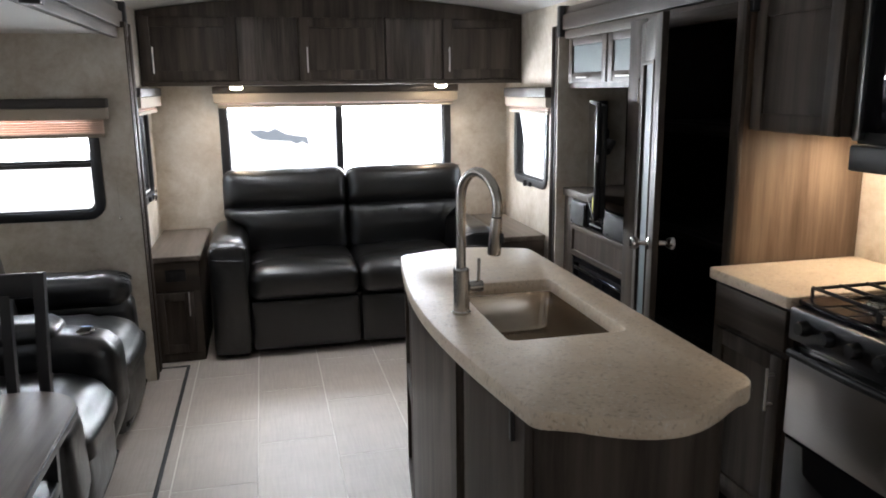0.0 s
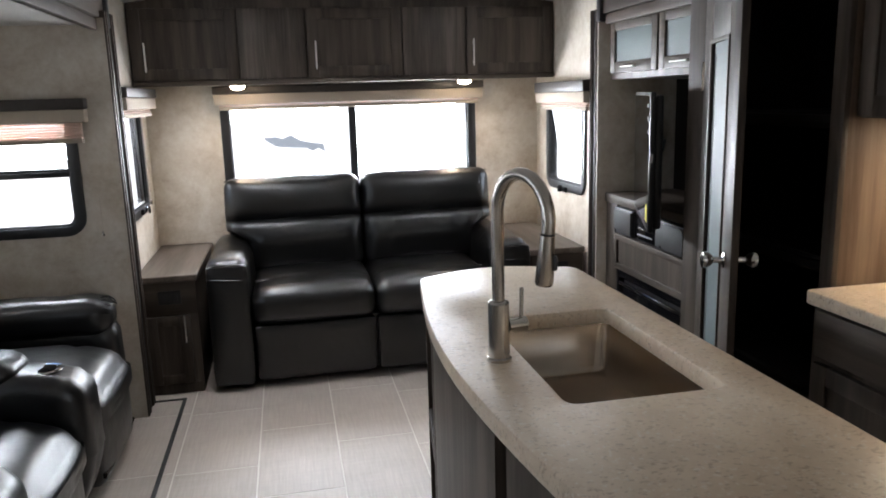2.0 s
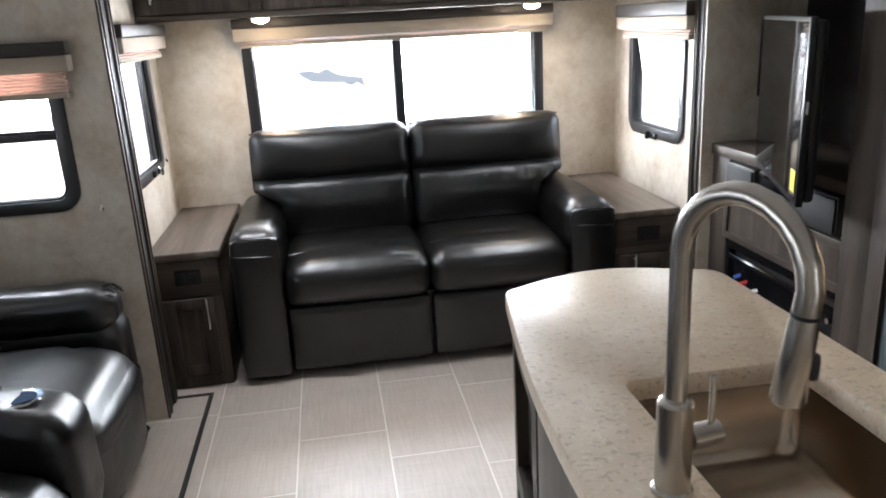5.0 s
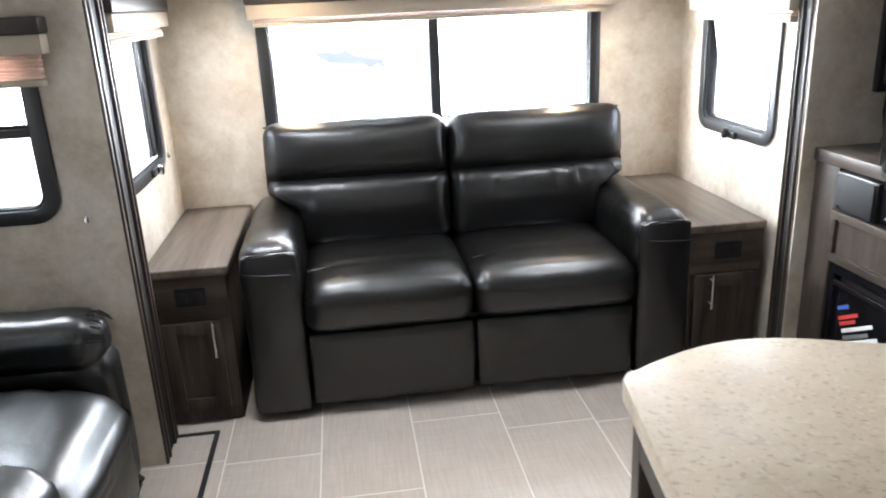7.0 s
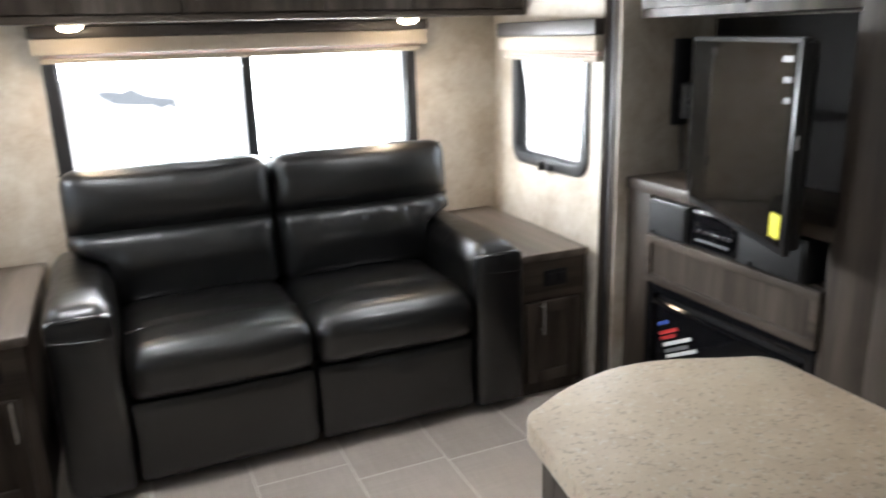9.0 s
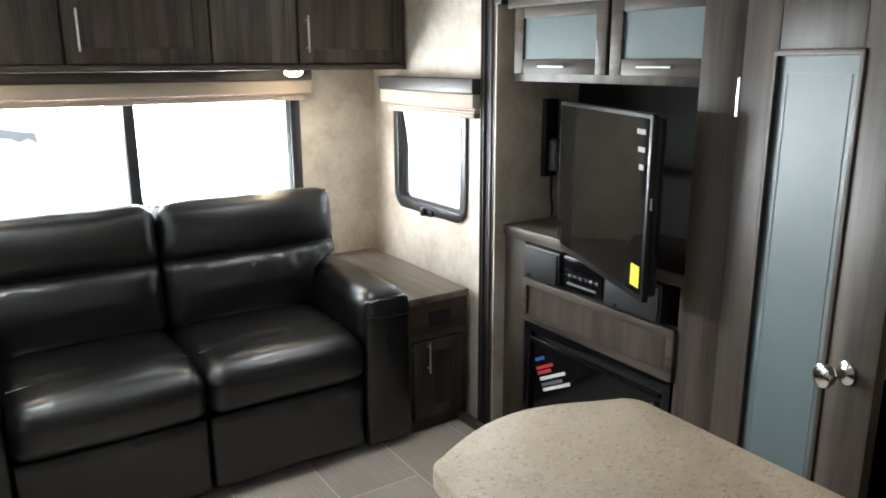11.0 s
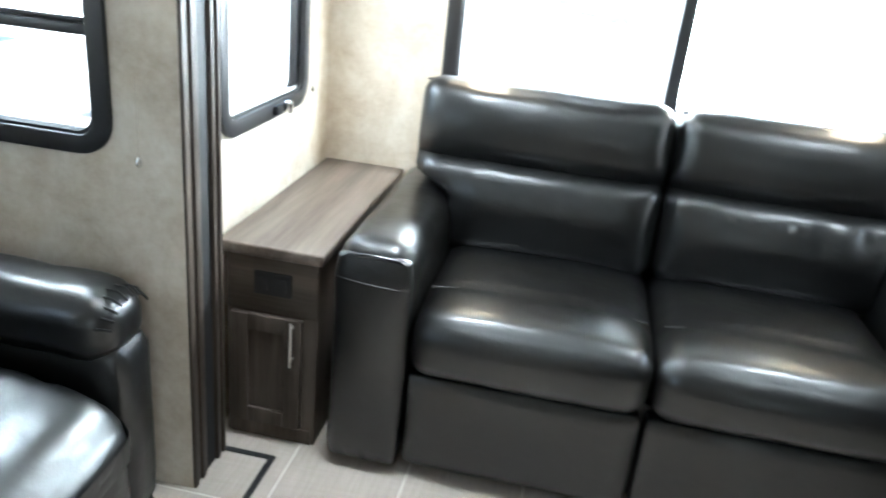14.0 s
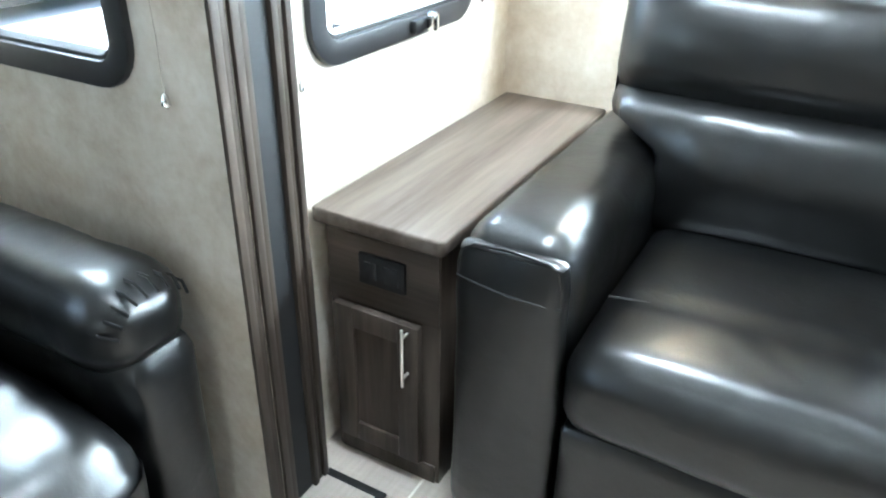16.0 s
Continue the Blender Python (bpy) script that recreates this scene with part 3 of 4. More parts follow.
# ---- outside ----
def parked_trailer(x, y, rz, length, group):
    t = turned("parked_trailer", pose(x, y, -0.9, 0, 0, rz), "white travel trailer parked on the lot with a slate decal", "trailer", group)
    body = part("body", box(-length / 2, length / 2, -1.2, 1.2, 0.3, 3.2, 0.12, 3), WHITE, t)
    part("decal", moved(prism([(-0.95, 0.08), (-0.80, 0.085), (-0.72, 0.06), (-0.62, 0.10), (-0.50, 0.03), (-0.36, 0.0), (-0.22, -0.02), (-0.20, -0.12), (-0.28, -0.07), (-0.36, -0.10), (-0.44, -0.06), (-0.60, -0.05), (-0.80, -0.03), (-0.90, 0.03)], 0, 0.004),
                        Matrix.Translation((0.30, -1.203, 1.86)) @ Matrix.Rotation(radians(90), 4, "X")), LOGO, body, "slate grey swoosh decal")
    for k in (-0.45, 0.45):
        w = part("wheel", lathe([(0.10, -0.11), (0.34, -0.11), (0.36, -0.06), (0.36, 0.06), (0.34, 0.11), (0.10, 0.11)], (k, -1.1, 0.36), 28, "y"), TYRE, t)
        part("rim", lathe([(0.05, -0.02), (0.22, -0.02), (0.22, 0.02), (0.05, 0.02)], (k, -1.22, 0.36), 20, "y"), CHROME, w)
    part("chassis", box(-length / 2 + 0.2, length / 2 - 0.2, -0.9, 0.9, 0.15, 0.3, 0.02), DARKPLASTIC, t)
    return t


parked_trailer(0.0, 12.3, 0, 12.0, "trailers on the lot")
parked_trailer(-11.0, 8.5, -90, 9.0, "trailers on the lot")
parked_trailer(9.0, 8.0, 90, 9.0, "trailers on the lot")


# ---- rear overhead cabinet and its lamps ----
def arch(x):
    u = (x - (XL + XR) / 2) / ((XR - XL) / 2)
    return CS + (CM - CS) * (1 - u * u)


def rear_cabinet():
    t = thing("overhead_cabinet", (0, YB, 1.58), "grey-brown wooden overhead cabinet spanning the rear wall", "cabinet")
    y = 5.945
    n = 20
    xs = [XL + 0.004 + (XR - XL - 0.008) * i / n for i in range(n + 1)]
    out = [(xs[0], 1.58)] + [(xs[-1], 1.58)] + [(x, arch(x) - 0.004) for x in reversed(xs)]
    part("body", moved(prism(out, -(YB - 0.004), -y, 0.002), Matrix.Rotation(radians(90), 4, "X")), WOOD, t)
    part("bottom_rail", box(XL + 0.004, XR - 0.004, y - 0.012, y + 0.03, 1.574, 1.60, 0.004), WOODX, t)
    for u0, u1, hx in ((XL + 0.015, -0.612, -1.098), (-0.228, 0.31, -0.182), (0.70, XR - 0.015, 0.735)):
        d = shaker("door", u0, u1, 1.605, 1.985, "y-", y, t, rail=0.06)
        bar_handle((hx, y - 0.02, 1.65), (hx, y - 0.02, 1.805), (0, -0.025, 0), d)
    for u0, u1 in ((-0.602, -0.238), (0.32, 0.69)):
        part("fixed_panel", box(u0, u1, y - 0.015, y, 1.605, 1.985, 0.002), PLANK, t)
    return t


rear_cabinet()


def puck_lamp(x, y, z, group):
    t = thing("puck_lamp", (x, y, z), "lit warm round puck lamp under the overhead cabinet", "lamp", group)
    part("housing", lathe([(0.046, 0.0), (0.048, -0.006), (0.044, -0.014), (0.036, -0.014), (0.034, -0.006), (0.02, -0.005)], (x, y, z), 24), CHROME, t)
    part("lens", lathe([(0.040, -0.012), (0.040, -0.020), (0.032, -0.028), (0.016, -0.033), (0.004, -0.034)], (x, y, z), 20), GLOW, t, "glowing lens")
    d = bpy.data.lights.new("puck_light", "SPOT")
    d.energy, d.color, d.spot_size, d.spot_blend, d.shadow_soft_size = 3.0, (1.0, 0.78, 0.55), radians(135), 0.8, 0.03
    lamp = new("puck_light", d)
    lamp.matrix_world = look((x, y, z - 0.042), (x, y, 0))
    return t


def ceiling_lamp(x, y, group, watts, cone):
    z = arch(x)
    t = thing("ceiling_lamp", (x, y, z), "lit round white ceiling lamp", "lamp", group)
    part("housing", lathe([(0.075, 0.004), (0.078, -0.006), (0.070, -0.014), (0.056, -0.014), (0.054, -0.006), (0.03, -0.005)], (x, y, z), 28), LABELW, t)
    part("lens", lathe([(0.053, -0.006), (0.046, -0.018), (0.026, -0.024), (0.004, -0.026)], (x, y, z), 24), COOLGLOW, t, "glowing lens")
    d = bpy.data.lights.new("ceiling_light", "SPOT")
    d.energy, d.color, d.spot_size, d.spot_blend, d.shadow_soft_size = watts, (0.93, 0.97, 1.0), radians(cone), 1.0, 0.12
    lamp = new("ceiling_light", d)
    # square to the arched ceiling, so it leans a little inwards
    lamp.matrix_world = look((x, y, z - 0.032), (x * 0.5, y + 0.1, 0))
    return t


ceiling_lamp(-0.70, 5.20, "ceiling lamps", 30, 84)
ceiling_lamp(0.72, 5.17, "ceiling lamps", 18, 72)
puck_lamp(-0.63, 6.005, 1.58, "puck lamps under the cabinet")
puck_lamp(0.698, 6.005, 1.58, "puck lamps under the cabinet")


# ---- end tables ----
def end_table(x0, x1, hx, group):
    t = thing("end_table_cabinet", ((x0 + x1) / 2, 5.8, 0), "grey-brown end cabinet with power outlet beside the sofa", "cabinet", group)
    y = 5.385
    side = 1 if x0 > 0 else -1
    part("body", box(x0, x1, y, YB - 0.004, 0.0, 0.598, 0.003), WOOD, t)
    part("top", prism(rounded(x0 - (0.02 if side < 0 else 0.015), x1 + (0.015 if side < 0 else 0.0), y - 0.025, YB - 0.004, 0.012, 3), 0.598, 0.631, 0.006), TOPWOOD, t, "grey-brown laminate top")
    part("toe_board", box(x0 + 0.01, x1 - 0.01, y - 0.004, y + 0.01, 0, 0.05, 0.002), WOOD, t)
    part("face_rail", box(x0 + 0.002, x1 - 0.002, y - 0.006, y, 0.425, 0.596, 0.002), WOODX, t)
    d = shaker("door", x0 + 0.02, x1 - 0.04, 0.06, 0.42, "y-", y - 0.004, t, rail=0.05)
    bar_handle((hx, y - 0.024, 0.285), (hx, y - 0.024, 0.425), (0, -0.022, 0), d, 0.0035)
    ox = (x0 + x1) / 2 + 0.005
    o = part("outlet", box(ox - 0.055, ox + 0.055, y - 0.014, y - 0.004, 0.482, 0.552, 0.004), RUBBER, t, "black power outlet plate")
    part("socket", boxes([(ox - 0.04, ox - 0.012, y - 0.017, y - 0.012, 0.498, 0.536), (ox + 0.008, ox + 0.04, y - 0.017, y - 0.012, 0.498, 0.536)], 0.002), RUBBER, o)
    return t


end_table(-1.155, -0.885, -0.948, "end cabinets beside the sofa")
end_table(0.905, 1.215, 0.992, "end cabinets beside the sofa")


# ---- sofa ----
def sofa():
    t = thing("sofa", (0, 5.8, 0), "black leather two-seat reclining sofa with high split back", "sofa")
    part("base", box(-0.64, 0.64, 5.41, 6.16, 0.03, 0.34, 0.02), LEATHER, t)
    for s in (-1, 1):
        a = part("arm", soft(s * 0.752, 5.757, 0.363, 0.222, 0.84, 0.672, 0.068, 20, (0.008, 0.008, 0.012), 0.0025, 6, s), LEATHER, t)
        hw = 0.097
        part("seam", tube([(s * 0.752 + 0.098 * c, 5.311 + 0.012 * c * c, 0.597 - 0.006 * c) for c in (-1, -0.6, -0.2, 0.2, 0.6, 1)], 0.0025, 6), LEATHER, a)
        arc = [(s * 0.752 + hw * c, 5.329, 0.636 + 0.031 * k) for c, k in ((-1, -1.6), (-1, -0.4), (-0.93, 0.6), (-0.7, 1.05), (0, 1.2), (0.7, 1.05), (0.93, 0.6), (1, -0.4), (1, -1.6))]
        part("piping", tube(arc, 0.0035, 8), LEATHER, a)
        part("arm_front", soft(s * 0.752, 5.344, 0.35, 0.210, 0.05, 0.640, 0.024, 12, (0, 0.012, 0), 0.004, 12, s * 3), LEATHER, a)
        part("footrest_panel", soft(s * 0.322, 5.372, 0.188, 0.632, 0.07, 0.30, 0.022, 14, (0, 0.010, 0), 0.003, 7, s), LEATHER, t)

        def crown(p, u):
            p.z += 0.022 * (1 - u.x ** 4) * max(u.z, 0) * (1 - max(0, u.y) * 0.6)
            if u.y < -0.2 and u.z > 0.2:
                p.z -= 0.03 * (abs(u.y) - 0.2) ** 2
            seam = math.exp(-((u.y + 0.42) / 0.05) ** 2)
            p.z -= 0.006 * seam * max(u.z, 0)
            return p

        part("seat_cushion", soft(s * 0.322, 5.635, 0.437, 0.640, 0.66, 0.195, 0.06, 26, (0.003, 0.022, 0.006), 0.0025, 5, s * 2, shape=crown), LEATHER, t)
        seam = [(s * 0.322 + 0.30 * (k / 8 - 1), 5.494 + 0.004 * math.sin(k), 0.5500 - 0.012 * abs(k / 8 - 1) ** 3) for k in range(17)]
        part("seam", tube(seam, 0.0025, 6), LEATHER, t)
        lean = Matrix.Rotation(radians(-9), 4, "X")

        def notch(p, u):
            # the upper part of the back spreads over the arm, the lower part stays between the arms
            if u.z < -0.1 and u.x * s > 0.4:
                k = min(1, (-0.1 - u.z) / 0.25)
                p.x -= s * 0.11 * k * (abs(u.x) - 0.4) / 0.6
            fold = math.exp(-((u.z - 0.12) / 0.07) ** 2) * (u.y < -0.4)
            p.y += 0.036 * fold
            p.y -= 0.024 * math.exp(-((u.z - 0.55) / 0.30) ** 2) * (u.y < -0.4) * (1 - u.x ** 4)
            p.y -= 0.034 * math.exp(-((u.z + 0.35) / 0.35) ** 2) * (u.y < -0.4) * (1 - u.x ** 4)
            if u.y < -0.4 and -0.35 < u.z < 0.1:
                p.y += 0.010 * math.sin(u.x * 31 + 3 * math.sin(u.x * 5 + s)) * (1 - abs(u.z + 0.12) / 0.23) * (0.5 if s < 0 else 1.0)
            return p

        b = part("back_cushion", soft(s * 0.392, 5.945, 0.775, 0.775, 0.20, 0.54, 0.06, 26, (0.004, 0.012, 0.006), 0.003, 6, s * 5, m=lean, shape=notch), LEATHER, t)
        rim = [(s * 0.392 + 0.385 * c, 5.945 + 0.012, 1.03 + 0.014 * (1 - abs(c) ** 3)) for c in [k / 8 - 1 for k in range(17)]]
        part("piping", tube(rim, 0.004, 6), LEATHER, b)
    for x in (-0.70, 0.70):
        for y in (5.42, 6.08):
            part("foot", box(x - 0.03, x + 0.03, y - 0.03, y + 0.03, 0.0, 0.036, 0.004), DARKPLASTIC, t, "short black foot")
    part("back_board", box(-0.78, 0.78, 6.06, 6.18, 0.2, 0.98, 0.03), LEATHER, t)
    return t


sofa().location.x = 0.03


# ---- theatre recliner in the slide-out ----
def recliner():
    t = thing("recliner_loveseat", (-1.6, 4.15, 0), "black leather reclining loveseat with cup-holder armrests", "recliner")
    x1 = -1.135
    part("base", box(-1.92, -1.27, 3.3, 5.0, 0.04, 0.36, 0.02), LEATHER, t)
    for k, (y0, y1, zt, xf) in enumerate(((4.82, 5.02, 0.615, -1.215), (4.02, 4.245, 0.605, x1), (3.23, 3.475, 0.605, x1))):
        yc, w = (y0 + y1) / 2, y1 - y0
        if k == 0:
            a = part("arm", soft((xf - 1.95) / 2 + 0.012, yc, 0.27, xf + 1.95, w * 0.8, 0.52, 0.05, 12, (0.01, 0.01, 0.0), 0.004, 9, k), LEATHER, t)
            part("arm_pad", soft((xf - 1.95) / 2 - 0.005, yc - 0.005, 0.565, xf + 1.95, w, 0.17, 0.07, 16, (0.012, 0.01, 0.01), 0.006, 8, k), LEATHER, a)
            for j in range(9):
                q = radians(20 + 16 * j)
                c, k = math.cos(q), math.sin(q)
                part("pucker", tube([(xf - 0.055, yc - w * 0.46 * c, 0.555 + 0.088 * k), (xf - 0.02, yc - w * 0.47 * c, 0.555 + 0.088 * k), (xf + 0.004, yc - w * 0.40 * c, 0.555 + 0.070 * k)], 0.0032, 6), LEATHER, a)
        else:
            def slope(p, u):
                if u.x > 0.3 and u.z > 0:
                    p.z -= 0.05 * ((u.x - 0.3) / 0.7) ** 2
                if u.z < 0 and u.x > 0.5:
                    p.x -= 0.09 * (-u.z) ** 1.5
                return p
            a = part("arm", soft((x1 - 1.95) / 2, yc, 0.315, x1 + 1.95, w, 0.57, 0.06, 16, (0.012, 0.006, 0.004), 0.004, 8, k, shape=slope), LEATHER, t)
            part("arm_pad", soft((x1 - 0.22 - 1.95) / 2, yc, 0.60, x1 - 0.22 + 1.95, w * 0.92, 0.10, 0.05, 14, (0.01, 0.006, 0.014), 0.005, 8, k), LEATHER, a)
            cup = part("cup_holder", lathe([(0.030, -0.07), (0.036, -0.01), (0.040, 0.003), (0.054, 0.004), (0.056, 0.0), (0.054, -0.006)], (x1 - 0.14, yc, 0.588), 28), CHROME, a, "polished cup holder ring")
            part("cup_well", lathe([(0.034, 0.0), (0.038, 0.0045), (0.002, 0.0046)], (x1 - 0.14, yc, 0.588), 20), GLOSSBLACK, cup)
    for k, (y0, y1) in enumerate(((4.245, 4.82), (3.475, 4.02))):
        yc, w = (y0 + y1) / 2, y1 - y0

        def waterfall(p, u):
            if u.x > 0.2 and u.z > 0:
                p.z -= 0.07 * ((u.x - 0.2) / 0.8) ** 2
            p.z -= 0.008 * math.exp(-((u.x - 0.42) / 0.03) ** 2) * max(u.z, 0)
            p.z += 0.012 * (1 - u.y ** 4) * max(u.z, 0)
            return p
        part("seat_cushion", soft(-1.50, yc, 0.375, 0.72, w, 0.20, 0.07, 20, (0.02, 0.004, 0.006), 0.004, 7, k, shape=waterfall), LEATHER, t)
        part("footrest", soft(-1.205, yc, 0.20, 0.09, w - 0.01, 0.30, 0.035, 12, (0.02, 0, 0), 0.004, 8, k), LEATHER, t)
        part("footrest_bar", tube([(-1.165, y0 + 0.02, 0.10), (-1.16, yc, 0.095), (-1.165, y1 - 0.02, 0.10)], 0.012, 8), GLOSSBLACK, t, "glossy footrest edge")
        part("back_cushion", soft(-1.86, yc, 0.74, 0.24, w, 0.62, 0.07, 16, (0.03, 0.004, 0.02), 0.005, 7, k, m=Matrix.Rotation(radians(-10), 4, "Y")), LEATHER, t)
    part("floor_strap", tube([(-1.27, 4.98, 0.05), (-1.225, 4.955, 0.035), (-1.20, 4.94, 0.02)], 0.012, 8), RUBBER, t, "black floor strap")
    part("bolt", lathe([(0.010, 0), (0.010, 0.02), (0.004, 0.024)], (-1.19, 4.80, 0.19), 12, "x"), CHROME, t, "chrome bolt head")
    return t


recliner().location += Vector((0.02, 0.06, 0))


# ---- dinette ----
def dining_table():
    t = thing("dining_table", (-1.5, 2.65, 0), "dark wood dinette table with rounded corners and black edge", "table")
    part("tabletop", prism(rounded(-1.98, -0.995, 2.18, 3.11, 0.16, 8), 0.722, 0.75, 0.004), TABLETOP, t)
    part("edge_band", prism(rounded(-1.984, -0.991, 2.176, 3.114, 0.163, 8), 0.726, 0.746, 0.002), CHAIRWOOD, t, "black edge band")
    for y in (2.4, 2.85):
        part("leg", lathe([(0.09, 0.0), (0.09, 0.015), (0.03, 0.03), (0.028, 0.70), (0.06, 0.722)], (-1.6, y, 0), 20), CHAIRWOOD, t)
    return t


dining_table()


def dining_chair(m, group):
    t = turned("dining_chair", m, "black painted wooden dining chair with vertical back slats", "chair", group)
    for s in (-1, 1):
        part("back_post", tube([(s * 0.19, -0.02, 0.0), (s * 0.19, 0.0, 0.45), (s * 0.195, 0.03, 0.8), (s * 0.20, 0.07, 1.06)], 0.02, 4), CHAIRWOOD, t)
        part("front_leg", box(s * 0.18 - 0.018, s * 0.18 + 0.018, -0.40, -0.364, 0, 0.44, 0.004), CHAIRWOOD, t)
    part("seat", soft(0, -0.2, 0.455, 0.42, 0.42, 0.05, 0.02, 8, (0, 0, 0.006)), CHAIRWOOD, t)
    part("top_rail", box(-0.19, 0.19, 0.055, 0.08, 0.99, 1.06, 0.008), CHAIRWOOD, t)
    part("lower_rail", box(-0.19, 0.19, 0.0, 0.02, 0.56, 0.60, 0.005), CHAIRWOOD, t)
    for k in (-0.11, 0.0, 0.11):
        part("slat", tube([(k, 0.01, 0.58), (k, 0.035, 0.8), (k, 0.066, 1.0)], 0.018, 4), CHAIRWOOD, t)
    return t


dining_chair(pose(-1.305, 3.125, 0.0), "chairs at the dinette")


# ---- kitchen island ----
def island_outline(grow=0.0):
    """Straight on the kitchen side, bowed on the other sides."""
    pts = []
    xr, xl, y0, y1 = 0.525 + grow, 0.0 - grow, 2.29 - grow, 3.79 + grow

    def corner(cx, cy, a0, a1, r=0.055, n=6):
        return [(cx + r * math.cos(radians(a0 + (a1 - a0) * i / n)), cy + r * math.sin(radians(a0 + (a1 - a0) * i / n))) for i in range(n + 1)]
    pts += corner(xr - 0.055, y1 - 0.055, 0, 80)
    for i in range(1, 12):
        u = i / 12
        pts.append((xr - 0.055 - (xr - xl - 0.09) * u, y1 + 0.068 * math.sin(math.pi * u) + 0.0))
    pts += corner(xl + 0.045, y1 - 0.045, 100, 170, 0.045)
    for i in range(1, 20):
        u = i / 20
        pts.append((xl - 0.068 * math.sin(math.pi * u), y1 - 0.045 - (y1 - y0 - 0.09) * u))
    pts += corner(xl + 0.05, y0 + 0.045, 190, 260, 0.05)
    for i in range(1, 12):
        u = i / 12
        pts.append((xl + 0.05 + (xr - xl - 0.12) * u, y0 - 0.098 * math.sin(math.pi * u)))
    pts += corner(xr - 0.075, y0 + 0.075, 280, 360, 0.075)
    return pts


SINK = (0.093, 0.42, 2.715, 3.285)


def island():
    t = thing("kitchen_island", (0.2, 3.03, 0), "grey-brown curved kitchen island with speckled beige solid-surface top", "kitchen island")
    bm = bmesh.new()
    outer, inner = island_outline(), rounded(*SINK, 0.025, 4)
    from_outer = [bm.verts.new((x, y, 0.912)) for x, y in outer]
    from_inner = [bm.verts.new((x, y, 0.912)) for x, y in inner]
    eo = [bm.edges.new((a, b)) for a, b in zip(from_outer, from_outer[1:] + from_outer[:1])]
    ei = [bm.edges.new((a, b)) for a, b in zip(from_inner, from_inner[1:] + from_inner[:1])]
    bmesh.ops.triangle_fill(bm, use_beauty=True, use_dissolve=False, edges=eo + ei)
    top_faces = bm.faces[:]
    low = bmesh.ops.extrude_face_region(bm, geom=top_faces)
    bmesh.ops.translate(bm, verts=[v for v in low["geom"] if isinstance(v, bmesh.types.BMVert)], vec=(0, 0, -0.042))
    bm.normal_update()
    rim = [e for e in bm.edges if e.calc_face_angle(0) > 1.2 and abs(e.verts[0].co.z - e.verts[1].co.z) < 1e-5]
    bmesh.ops.bevel(bm, geom=rim, offset=0.005, segments=2, profile=0.5, affect="EDGES")
    part("worktop", bm, STONE, t, "speckled beige solid-surface worktop")
    body = island_outline(-0.035)
    shell = bmesh.new()
    lo = [shell.verts.new((x, y, 0.0)) for x, y in body]
    hi = [shell.verts.new((x, y, 0.869)) for x, y in body]
    for i in range(len(body)):
        j = (i + 1) % len(body)
        shell.faces.new((lo[i], lo[j], hi[j], hi[i]))
    part("body", shell, WOOD, t, smooth=30)

    def bow(y):
        u = (3.745 - y) / (3.745 - 2.335)
        return 0.035 - 0.068 * math.sin(math.pi * max(0, min(1, u)))

    # the bowed side: a two-panel door, a plain curved panel and a narrow end panel, with dark gaps between
    def curved(y0, y1, z0, z1, d0, d1, n=10):
        ys = [y0 + (y1 - y0) * i / n for i in range(n + 1)]
        return prism([(bow(y) - d1, y) for y in ys] + [(bow(y) - d0, y) for y in reversed(ys)], z0, z1, 0.0015, 1)

    door = part("door", curved(3.678, 3.722, 0.06, 0.862, -0.02, 0.024, 2), WOOD, t)
    part("stile", curved(3.358, 3.402, 0.06, 0.862, -0.02, 0.024, 2), WOOD, door)
    for z0, z1 in ((0.06, 0.115), (0.455, 0.51), (0.81, 0.862)):
        part("rail", curved(3.402, 3.678, z0, z1, -0.02, 0.0235), WOODY, door)
    part("curved_panel", curved(2.737, 3.334, 0.06, 0.862, -0.02, 0.025, 16), PLANK, t)
    part("end_panel", curved(2.373, 2.703, 0.06, 0.862, -0.02, 0.016, 8), WOOD, t)
    for g in (3.345, 2.719):
        part("gap_strip", box(bow(g) - 0.004, bow(g) + 0.01, g - 0.011, g + 0.014, 0.06, 0.862), RUBBER, t, "dark gap between the panels")
    part("latch", box(bow(2.39) - 0.03, bow(2.39) - 0.005, 2.416, 2.431, 0.79, 0.86, 0.003), DARKPLASTIC, t, "small black latch")
    # undermount bowl
    x0, x1, y0, y1 = SINK
    bowl = bmesh.new()
    tops, bots = rounded(x0 - 0.004, x1 + 0.004, y0 - 0.004, y1 + 0.004, 0.028, 5), rounded(x0 + 0.008, x1 - 0.008, y0 + 0.008, y1 - 0.008, 0.03, 5)
    floor_pts = rounded(x0 + 0.025, x1 - 0.025, y0 + 0.025, y1 - 0.025, 0.03, 5)
    rings = [[bowl.verts.new((x, y, z)) for x, y in o] for o, z in ((tops, 0.871), (bots, 0.757), (floor_pts, 0.742))]
    for r0, r1 in zip(rings, rings[1:]):
        for i in range(len(r0)):
            j = (i + 1) % len(r0)
            bowl.faces.new((r0[i], r0[j], r1[j], r1[i]))
    bowl.faces.new(rings[-1])
    s = part("sink_bowl", bowl, SINKSTEEL, t, "brushed steel undermount sink bowl", smooth=50)
    cx, cy = 0.298, 3.0
    part("drain_ring", lathe([(0.032, 0.001), (0.034, 0.003), (0.052, 0.004), (0.056, 0.001)], (cx, cy, 0.742), 28), CHROME, s, "chrome drain ring")
    part("drain_basket", lathe([(0.034, 0.0022), (0.012, 0.0015), (0.01, 0.006), (0.002, 0.007)], (cx, cy, 0.742), 20), DARKPLASTIC, s, "black drain strainer")
    return t


island()


